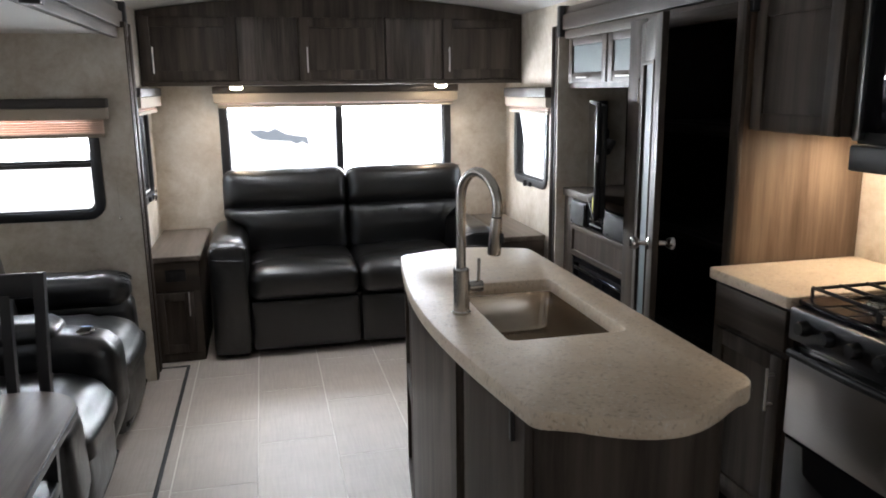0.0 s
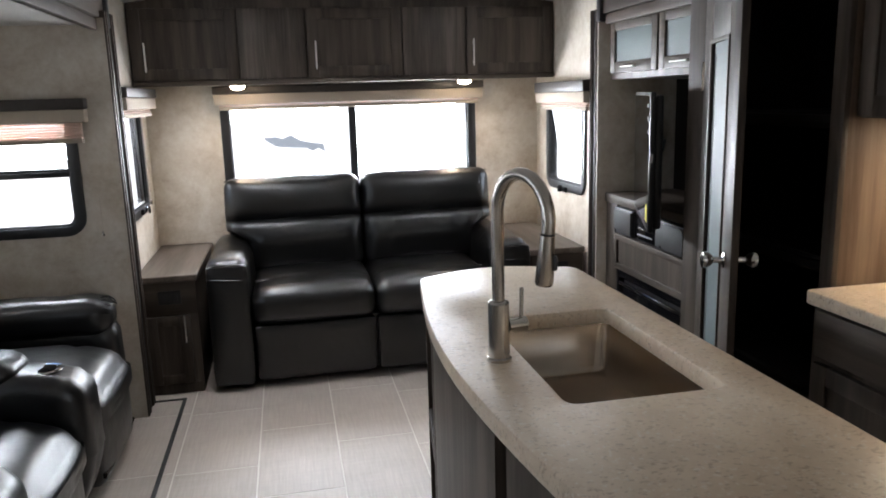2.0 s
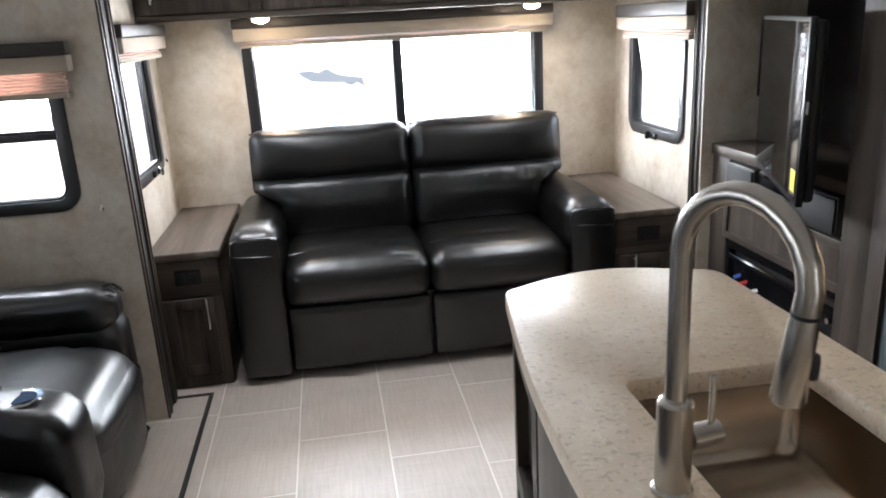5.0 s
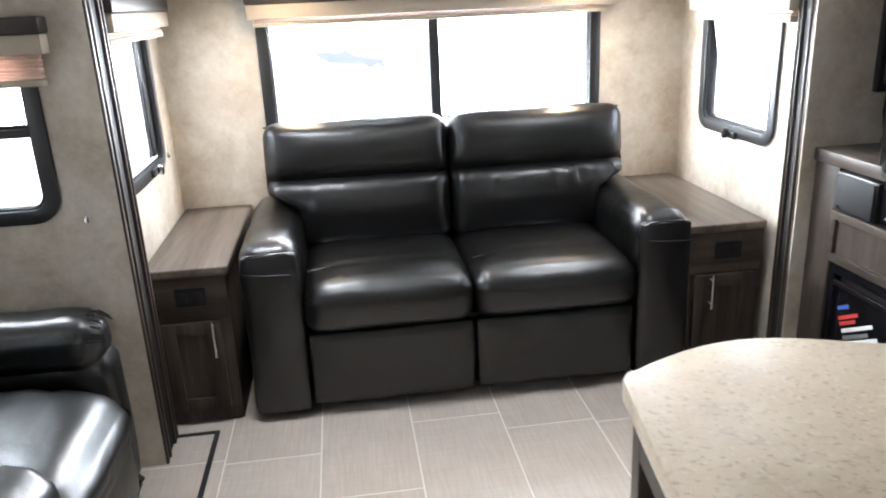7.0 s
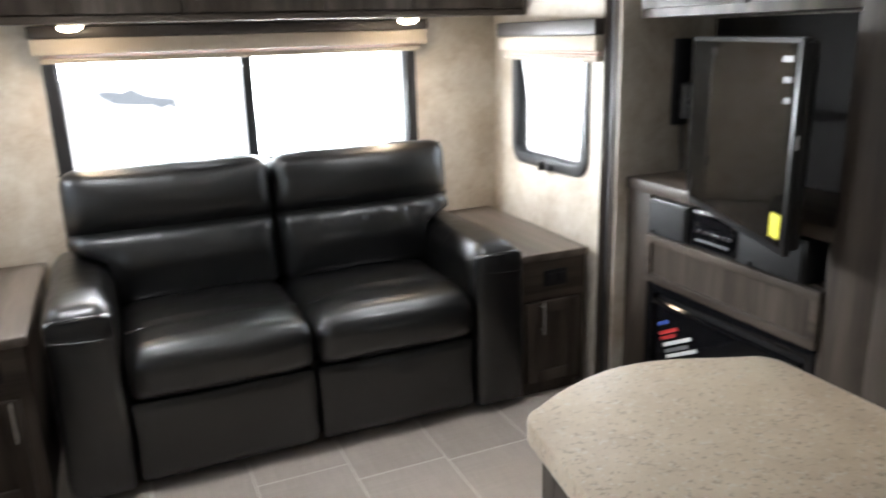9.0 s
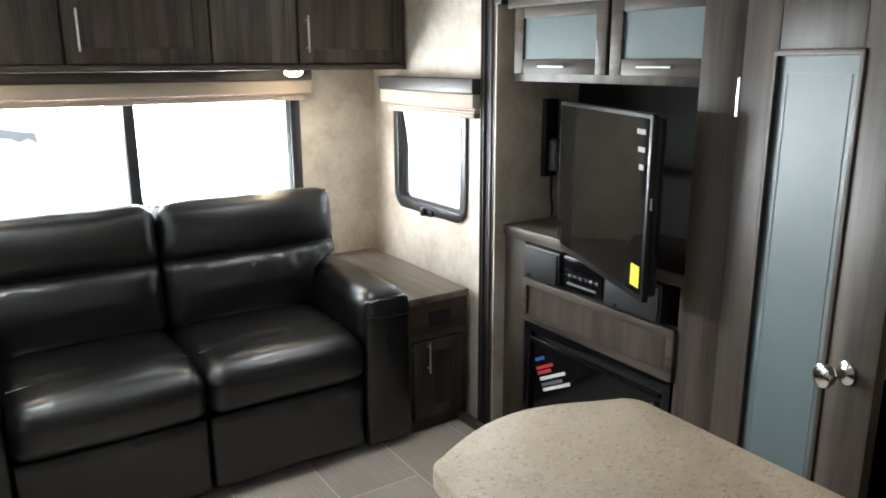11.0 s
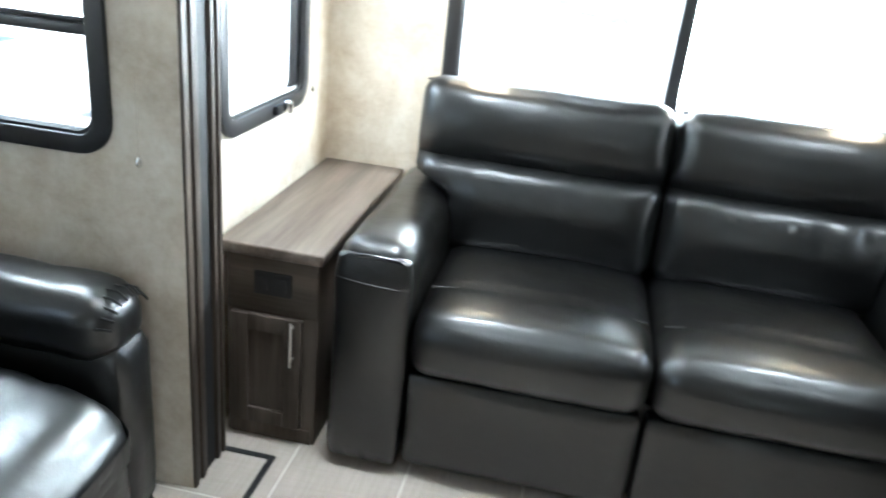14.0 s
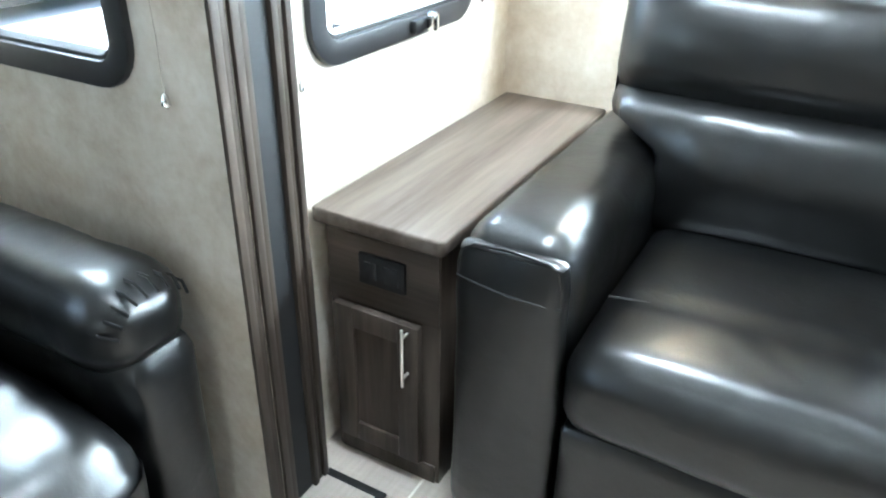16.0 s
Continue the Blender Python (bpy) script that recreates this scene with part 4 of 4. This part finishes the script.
def faucet():
    x, y, z = 0.037, 2.98, 0.9125
    t = thing("kitchen_faucet", (x, y, z), "brushed nickel pull-down gooseneck faucet on the island", "faucet")
    part("base", lathe([(0.027, 0), (0.027, 0.006), (0.023, 0.009), (0.023, 0.128), (0.020, 0.132), (0.0145, 0.134)], (x, y, z), 28), STEEL, t)
    dx, dy = 0.33, -0.944
    R = 0.085
    pts = [(x, y, z + 0.12), (x, y, z + 0.25)]
    for i in range(13):
        a = radians(180 - 195 * i / 12)
        d = R + R * math.cos(a)
        pts.append((x + dx * d, y + dy * d, z + 0.325 + R * math.sin(a)))
    part("spout", tube(pts, 0.0135, 18), STEEL, t)
    e, f = Vector(pts[-1]), (Vector(pts[-1]) - Vector(pts[-2])).normalized()
    part("joint_ring", tube([e, e + f * 0.004], 0.0138, 18), RUBBER, t, "black joint ring")
    h = part("spray_head", tube([e + f * 0.004, e + f * 0.03, e + f * 0.10, e + f * 0.105], 0.016, 18, radii=[0.0142, 0.0155, 0.0185, 0.016]), STEEL, t)
    part("spray_button", soft(*(e + f * 0.06 + Vector((0.015, -0.008, 0))), 0.012, 0.012, 0.03, 0.004, 4), DARKPLASTIC, h)
    v = part("valve", tube([(x + 0.02, y, z + 0.075), (x + 0.062, y + 0.006, z + 0.075)], 0.0165, 20), STEEL, t)
    part("lever", tube([(x + 0.052, y + 0.005, z + 0.085), (x + 0.054, y + 0.007, z + 0.155)], 0.0045, 10), STEEL, v)
    return t


faucet()


# ---- entertainment centre ----
def entertainment_centre():
    t = thing("entertainment_center", (1.5, 4.65, 0), "grey-brown built-in entertainment center with open niche for the television", "entertainment center")
    xf, xb, y0, y1 = 1.25, RXR - 0.004, 4.146, RYE - 0.004
    part("shelf", box(xf - 0.012, xb, y0, y1, 0.912, 0.958, 0.006), WOODY, t, "grey-brown ledge under the television")
    # back boards coloured near black to stand for the niche's shade
    part("back_panel", box(xb - 0.02, xb, y0, y1, 0.958, 1.53), SHADEDVOID, t)
    part("lower_back", box(1.60, 1.62, y0, y1, 0.0, 0.91), SHADEDVOID, t)
    for a, b in ((y0, y0 + 0.105), (y1 - 0.135, y1)):
        part("side_stile", box(xf, xf + 0.35, a, b, 0.0, 0.911, 0.003), WOOD, t)
    part("niche_side", box(xf, xb - 0.021, y0, y0 + 0.02, 0.959, 1.53), WOOD, t)
    # drop panel between the speakers and the fireplace
    part("panel_frame", moved(ring(4.25, 5.022, 0.585, 0.765, 0.03, 0.006, 0, 0.016, 0.002), facing("x-", xf)), WOODY, t)
    part("panel", box(xf - 0.006, xf + 0.02, 4.27, 5.00, 0.605, 0.745), WOOD, t)
    part("speaker_shelf", box(xf + 0.002, 1.6, 4.25, 5.02, 0.766, 0.774), WOODY, t)
    part("hearth_rail", box(xf, xf + 0.06, 4.25, 5.02, 0.0, 0.09, 0.003), WOODY, t)
    # upper cabinet with two frosted doors
    up = part("upper_box", box(xf + 0.001, xb, y0, y1 - 0.03, 1.535, SC - 0.004, 0.003), WOOD, t)
    for a, b in ((4.608, 5.095), (y0 + 0.01, 4.592)):
        d = shaker("upper_door", a, b, 1.565, SC - 0.008, "x-", xf, t, WOODY, rail=0.052, pane=FROST)
        c = (a + b) / 2 + 0.01
        bar_handle((xf - 0.02, c - 0.07, 1.592), (xf - 0.02, c + 0.07, 1.592), (-0.02, 0, 0), d, 0.004)
    return t


entertainment_centre()


def speaker(y0, y1, group):
    t = thing("speaker", (1.35, (y0 + y1) / 2, 0.7745), "black box speaker on the entertainment shelf", "speaker", group)
    part("cabinet", box(1.222, 1.42, y0, y1, 0.7745, 0.908, 0.005), DARKPLASTIC, t)
    part("grille", box(1.214, 1.222, y0 + 0.008, y1 - 0.008, 0.782, 0.90, 0.003), RUBBER, t, "black cloth grille")
    part("badge", box(1.211, 1.214, (y0 + y1) / 2 + 0.06, (y0 + y1) / 2 + 0.072, 0.786, 0.797), CHROME, t)
    return t


speaker(4.79, 4.99, "speakers")
speaker(4.30, 4.555, "speakers")


def stereo():
    t = thing("stereo_receiver", (1.35, 4.67, 0.7745), "black stereo receiver with a dark display", "stereo")
    part("case", box(1.235, 1.5, 4.565, 4.782, 0.7745, 0.905, 0.004), DARKPLASTIC, t)
    part("fascia", box(1.229, 1.235, 4.572, 4.776, 0.782, 0.898, 0.002), GLOSSBLACK, t)
    part("display", box(1.2265, 1.229, 4.60, 4.74, 0.862, 0.888), GLOSSBLACK, t, "dark display window")
    for i in range(6):
        part("button", box(1.2255, 1.229, 4.59 + 0.028 * i, 4.605 + 0.028 * i, 0.832, 0.842, 0.001), CHROME, t)
    part("print_bar", box(1.2262, 1.229, 4.60, 4.75, 0.802, 0.81), BARS, t)
    return t


stereo()


def fireplace():
    t = thing("electric_fireplace", (1.4, 4.63, 0.09), "black glass electric fireplace insert with paper stickers", "fireplace")
    part("case", box(1.275, 1.595, 4.255, 5.015, 0.09, 0.582, 0.004), DARKPLASTIC, t)
    part("frame", moved(ring(4.258, 5.012, 0.095, 0.578, 0.035, 0.008, 0, 0.03, 0.004), facing("x-", 1.275)), GLOSSBLACK, t)
    part("glass", box(1.262, 1.274, 4.29, 4.98, 0.13, 0.50), GLOSSBLACK, t, "black glass front")
    part("vent_rail", tube([(1.248, 4.30, 0.515), (1.248, 4.97, 0.515)], 0.010, 10), GLOSSBLACK, t, "round black vent rail")
    part("knob", lathe([(0.010, 0), (0.012, 0.01), (0.004, 0.014)], (1.244, 4.33, 0.47), 14, "x"), CHROME, t)
    for k, (mat, z, a, b) in enumerate(((LABELB, 0.455, 4.90, 4.96), (LABELR, 0.42, 4.86, 4.97), (LABELR, 0.40, 4.88, 4.97), (LABELW, 0.375, 4.80, 4.965), (BARS, 0.35, 4.83, 4.965), (LABELW, 0.33, 4.79, 4.965))):
        part("sticker", moved(box(-0.0005, 0.0, a - 4.96, b - 4.96, z - 0.40 - 0.007, z - 0.40 + 0.007), Matrix.Translation((1.2612, 4.93, 0.37)) @ Matrix.Rotation(radians(-28), 4, "X")), mat, t)
    return t


fireplace()


def television():
    near, far = Vector((0.995, 4.175, 0)), Vector((1.262, 4.845, 0))
    d = (far - near).normalized()
    w = (far - near).length
    m = Matrix(((d.x, d.y, 0, near.x), (d.y, -d.x, 0, near.y), (0, 0, 1, 0), (0, 0, 0, 1)))
    # own axes: along the screen, out of its back, up
    t = turned("television", m, "flat black television swung out on a wall arm, yellow energy sticker", "television")
    z0, z1 = 0.925, 1.47
    part("back_shell", box(0.01, w - 0.01, 0.012, 0.045, z0 + 0.01, z1 - 0.01, 0.012), DARKPLASTIC, t)
    part("bezel", box(0, w, -0.008, 0.014, z0, z1, 0.005), DARKPLASTIC, t)
    part("screen", box(0.014, w - 0.014, -0.0095, -0.0078, z0 + 0.022, z1 - 0.014), SCREEN, t, "dark reflective screen")
    part("energy_sticker", box(0.02, 0.075, -0.0112, -0.0098, z0 + 0.04, z0 + 0.105), YELLOW, t, "yellow energy label")
    for k in range(3):
        part("label", box(0.03, 0.085 - 0.012 * k, -0.0112, -0.0098, z1 - 0.06 - 0.05 * k, z1 - 0.045 - 0.05 * k), BARS, t)
    part("badge", box(-0.002, 0.0, 0.0, 0.006, 1.20, 1.235), LABELW, t)
    part("mount_plate", box(w * 0.5 - 0.09, w * 0.5 + 0.09, 0.045, 0.06, 1.12, 1.30, 0.004), DARKPLASTIC, t)
    return t


television()


def tv_arm():
    t = thing("tv_wall_bracket", (1.46, RYE, 1.2), "black articulated television bracket on the wall", "bracket")
    part("wall_plate", box(1.43, 1.50, RYE - 0.03, RYE - 0.003, 1.14, 1.46, 0.004), DARKPLASTIC, t)
    part("arm", tube([(1.465, RYE - 0.03, 1.23), (1.44, 4.93, 1.23), (1.20, 4.50, 1.22)], 0.018, 8), DARKPLASTIC, t)
    part("pivot", lathe([(0.03, 0), (0.03, 0.12), (0.02, 0.13)], (1.465, RYE - 0.06, 1.17), 14), DARKPLASTIC, t)
    part("cable", tube([(1.48, RYE - 0.02, 1.15), (1.47, RYE - 0.03, 1.07), (1.49, RYE - 0.02, 0.99), (1.485, RYE - 0.02, 0.962)], 0.006, 6), RUBBER, t)
    return t


tv_arm()


# ---- pantry with its open door ----
def pantry():
    t = thing("pantry_cabinet", (1.4, 3.72, 0), "tall grey-brown pantry cabinet, open shelves coloured near black for shade", "pantry")
    xf, y0, y1 = 1.14, 3.31, 4.142
    part("side_panel", box(xf, RXR - 0.004, y0, y0 + 0.02, 0, SC - 0.004), PANEL, t, "warm brown wood side panel")
    part("far_side", box(xf, RXR - 0.004, y1 - 0.03, y1 - 0.002, 0, SC - 0.004), WOOD, t)
    # back and thin side sheets carry the pantry's inner shade as colour
    part("back", box(RXR - 0.03, RXR - 0.005, y0 + 0.02, y1 - 0.03, 0, SC - 0.004), SHADEDVOID, t)
    part("shade_sheet", boxes([(xf + 0.03, RXR - 0.03, y0 + 0.021, y0 + 0.026, 0.0, SC - 0.01), (xf + 0.03, RXR - 0.03, y1 - 0.036, y1 - 0.031, 0.0, SC - 0.01)]), SHADEDVOID, t)
    for a, b in ((y0 - 0.002, y0 + 0.05), (3.99, y1 - 0.004)):
        part("stile", box(xf - 0.02, xf, a, b, 0, SC - 0.004, 0.003), WOOD, t)
    part("top_rail", box(xf - 0.019, xf, y0 + 0.05, 3.99, SC - 0.06, SC - 0.004, 0.003), WOODY, t)
    # brown shelves and edges, painted near black as if in shade
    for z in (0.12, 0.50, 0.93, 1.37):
        part("shelf", box(xf + 0.03, RXR - 0.03, y0 + 0.027, y1 - 0.037, z, z + 0.02), SHADEDVOID, t)
        part("shelf_edge", box(xf + 0.06, xf + 0.069, y0 + 0.028, y1 - 0.038, z - 0.02, z + 0.03, 0.002), SHADEDVOID, t)
    return t


pantry()


def pantry_door():
    H, P = Vector((1.108, 3.985, 0)), Vector((0.908, 3.46, 0))
    d = (P - H).normalized()
    w = (P - H).length
    m = Matrix(((d.x, -d.y, 0, H.x), (d.y, d.x, 0, H.y), (0, 0, 1, 0), (0, 0, 0, 1)))
    # own axes: from hinge to latch, away from the room, up
    t = turned("pantry_door", m, "open grey-brown pantry door with a long frosted glass pane", "door")
    r, q, z0, z1 = 0.14, 0.15, 0.06, SC - 0.03
    part("door_frame", boxes([(0, r, -0.012, 0.012, z0, z1), (w - q, w, -0.012, 0.012, z0, z1), (r, w - q, -0.0115, 0.0115, z0, z0 + 0.12), (r, w - q, -0.0115, 0.0115, z1 - 0.17, z1)], 0.003), WOOD, t)
    part("pane", box(r - 0.005, w - q + 0.005, -0.004, 0.003, z0 + 0.115, z1 - 0.165), FROST, t, "frosted glass pane")
    part("pane_etching", boxes([(r + 0.03, r + 0.033, -0.0052, -0.004, z0 + 0.16, z1 - 0.21), (w - q - 0.033, w - q - 0.03, -0.0052, -0.004, z0 + 0.16, z1 - 0.21), (r + 0.033, w - q - 0.033, -0.0052, -0.004, z1 - 0.213, z1 - 0.21)]), BARS, t)
    part("glazing_bead", moved(ring(r - 0.012, w - q + 0.012, z0 + 0.108, z1 - 0.158, 0.014, 0.004, 0.0, 0.005, 0.0015), Matrix(((1, 0, 0, 0), (0, 0, -1, -0.012), (0, 1, 0, 0), (0, 0, 0, 1)))), WOOD, t)
    for s in (-1, 1):
        part("knob", moved(lathe([(0.026, 0.0), (0.026, 0.006), (0.011, 0.012), (0.010, 0.035), (0.021, 0.045), (0.027, 0.058), (0.026, 0.068), (0.012, 0.074)], (0, 0, 0), 20),
                   Matrix.Translation((w - 0.075, s * 0.012, 0.955)) @ Matrix.Rotation(radians(-90 * s), 4, "X")), CHROME, t, "polished knob")
    for z in (0.35, 1.52):
        part("hinge", tube([(-0.006, -0.012, z - 0.05), (-0.006, -0.012, z + 0.05)], 0.006, 10), CHROME, t, "chrome hinge")
    return t


pantry_door()


# ---- kitchen counter, stove, microwave ----
def counter_unit():
    t = thing("base_cabinet", (1.35, 3.1, 0), "grey-brown base cabinet with a shaker door beside the stove", "cabinet")
    y0, y1 = 2.885, 3.305
    part("body", box(1.07, RXR - 0.004, y0, y1, 0.08, 0.868, 0.002), WOOD, t)
    # same shade colour for the recess under the cabinet
    part("toe_kick", box(1.12, RXR - 0.004, y0, y1, 0.0, 0.08), SHADEDVOID, t)
    d = shaker("door", y0 + 0.02, y1 - 0.03, 0.12, 0.70, "x-", 1.07, t)
    bar_handle((1.05, y0 + 0.05, 0.52), (1.05, y0 + 0.05, 0.66), (-0.025, 0, 0), d)
    part("drawer_front", box(1.052, 1.07, y0 + 0.02, y1 - 0.03, 0.72, 0.855, 0.003), WOODY, t)
    c = thing("worktop", (1.35, 3.1, 0.87), "pale speckled solid-surface worktop beside the stove", "worktop")
    part("slab", prism(rounded(1.035, RXR - 0.004, 2.88, 3.305, 0.015, 3), 0.869, 0.908, 0.005), STONE, c)
    return t


counter_unit()


def stove():
    t = thing("gas_stove", (1.35, 2.6, 0), "stainless and black gas range with cast grates", "stove")
    y0, y1, xf = 2.33, 2.873, 1.065
    part("body", box(xf + 0.02, RXR - 0.01, y0, y1, 0.05, 0.885, 0.004), DARKPLASTIC, t)
    part("cooktop", box(xf, RXR - 0.01, y0, y1, 0.886, 0.905, 0.006), GLOSSBLACK, t, "black glossy cooktop")
    part("control_panel", moved(box(xf - 0.028, xf + 0.02, y0, y1, 0.782, 0.884, 0.008), Matrix.Identity(4)), DARKPLASTIC, t)
    for i in range(5):
        y = y0 + 0.07 + i * 0.1
        part("knob", lathe([(0.024, 0), (0.022, -0.018), (0.018, -0.026), (0.004, -0.027)], (xf - 0.028, y, 0.835), 20, "x"), DARKPLASTIC, t)
    dr = part("oven_door", box(xf - 0.022, xf + 0.018, y0 + 0.006, y1 - 0.006, 0.475, 0.755, 0.008), OVENSTEEL, t, "brushed steel oven door")
    part("oven_handle", tube([(xf - 0.024, y0 + 0.04, 0.755), (xf - 0.065, y0 + 0.06, 0.762), (xf - 0.07, (y0 + y1) / 2, 0.762), (xf - 0.065, y1 - 0.06, 0.762), (xf - 0.024, y1 - 0.04, 0.755)], 0.012, 10), DARKPLASTIC, dr, "black bar handle")
    part("bottom_drawer", box(xf - 0.012, xf + 0.018, y0 + 0.006, y1 - 0.006, 0.06, 0.465, 0.006), GLOSSBLACK, t, "black lower panel")
    for y in (2.46, 2.735):
        for x in (1.22, 1.47):
            b = part("burner", lathe([(0.05, 0), (0.05, 0.01), (0.032, 0.013), (0.032, 0.022), (0.012, 0.024)], (x, y, 0.905), 20), CHROME, t)
            part("burner_cap", lathe([(0.03, 0.022), (0.03, 0.028), (0.01, 0.031)], (x, y, 0.905), 18), DARKPLASTIC, b)
    for ya, yb in ((y0 + 0.015, (y0 + y1) / 2 - 0.005), ((y0 + y1) / 2 + 0.005, y1 - 0.015)):
        bm = bmesh.new()
        for k in range(6):
            x = 1.10 + k * 0.096
            tube([(x, ya, 0.94), (x, yb, 0.94)], 0.006, 6, bm)
        for y in (ya, (ya + yb) / 2, yb):
            tube([(1.10, y, 0.937), (1.58, y, 0.937)], 0.006, 6, bm)
        for x in (1.10, 1.58):
            for y in (ya, yb):
                tube([(x, y, 0.904), (x, y, 0.94)], 0.006, 6, bm)
        part("grate", bm, DARKPLASTIC, t, "black cast-iron grate")
    return t


stove()


def microwave():
    t = thing("microwave_oven", (1.45, 2.6, 1.285), "black over-range microwave with vent hood", "microwave")
    y0, y1 = 2.33, 2.89
    part("case", box(1.23, RXR - 0.004, y0, y1, 1.365, SC - 0.004, 0.006), DARKPLASTIC, t)
    part("door_glass", box(1.212, 1.23, y0 + 0.01, y1 - 0.03, 1.40, 1.80, 0.004), GLOSSBLACK, t, "black glass door")
    part("trim_bar", box(1.206, 1.23, y1 - 0.028, y1 - 0.004, 1.375, 1.81, 0.004), OVENSTEEL, t, "steel edge trim")
    part("hood", prism([(1.21, y0), (RXR - 0.004, y0), (RXR - 0.004, y1), (1.21, y1)], 1.285, 1.363, 0.008), DARKPLASTIC, t, "black vent hood")
    return t


microwave()


def upper_cabinet():
    t = thing("wall_cabinet", (1.42, 3.1, 1.385), "dark grey-brown wall cabinet over the worktop", "cabinet")
    part("body", box(1.175, RXR - 0.004, 2.895, 3.306, 1.385, SC - 0.004, 0.002), WOOD, t)
    shaker("door", 2.90, 3.301, 1.39, SC - 0.01, "x-", 1.175, t)
    return t


upper_cabinet()


def strip_lamp():
    t = thing("under_cabinet_lamp", (1.45, 3.1, 1.384), "small lit warm lamp under the wall cabinet", "lamp")
    part("housing", box(1.40, 1.50, 3.02, 3.18, 1.372, 1.384, 0.003), LABELW, t)
    part("lens", box(1.41, 1.49, 3.03, 3.17, 1.368, 1.372), GLOW, t, "glowing lens")
    d = bpy.data.lights.new("under_cabinet_light", "AREA")
    d.shape, d.size, d.size_y, d.energy, d.color = "RECTANGLE", 0.08, 0.14, 1.0, (1.0, 0.82, 0.62)
    lamp = new("under_cabinet_light", d)
    lamp.matrix_world = look((1.45, 3.1, 1.364), (1.45, 3.1, 0))
    return t


strip_lamp()


# ---- floor tiles ----
def tiles():
    pitch, length, gap = 0.337, 0.61, 0.005
    lines = [-0.585 + pitch * k for k in range(-5, 8)]
    offsets = {0: 5.07, 1: 4.80, 2: 4.60, 3: 5.095}
    shapes = {}
    for k, x in enumerate(lines[:-1]):
        base = offsets[(k - 4) % 4]
        x0, x1 = max(x, SXL) + gap / 2, min(x + pitch, RXR) - gap / 2
        if x1 - x0 < 0.02:
            continue
        y = base - length * 12
        while y < YB:
            a, b = max(y, 0.3) + gap / 2, min(y + length, YB) - gap / 2
            y += length
            if b - a < 0.03:
                continue
            key = (round(x1 - x0, 4), round(b - a, 4))
            if key not in shapes:
                bm = box(-key[0] / 2, key[0] / 2, -key[1] / 2, key[1] / 2, -0.004, 0.0, 0.0012, 1)
                shapes[key] = mesh_of("tile", bm, TILE)
            ob = new("tile", shapes[key])
            ob.location = ((x0 + x1) / 2, (a + b) / 2, 0)
            ob.parent = floor


tiles()
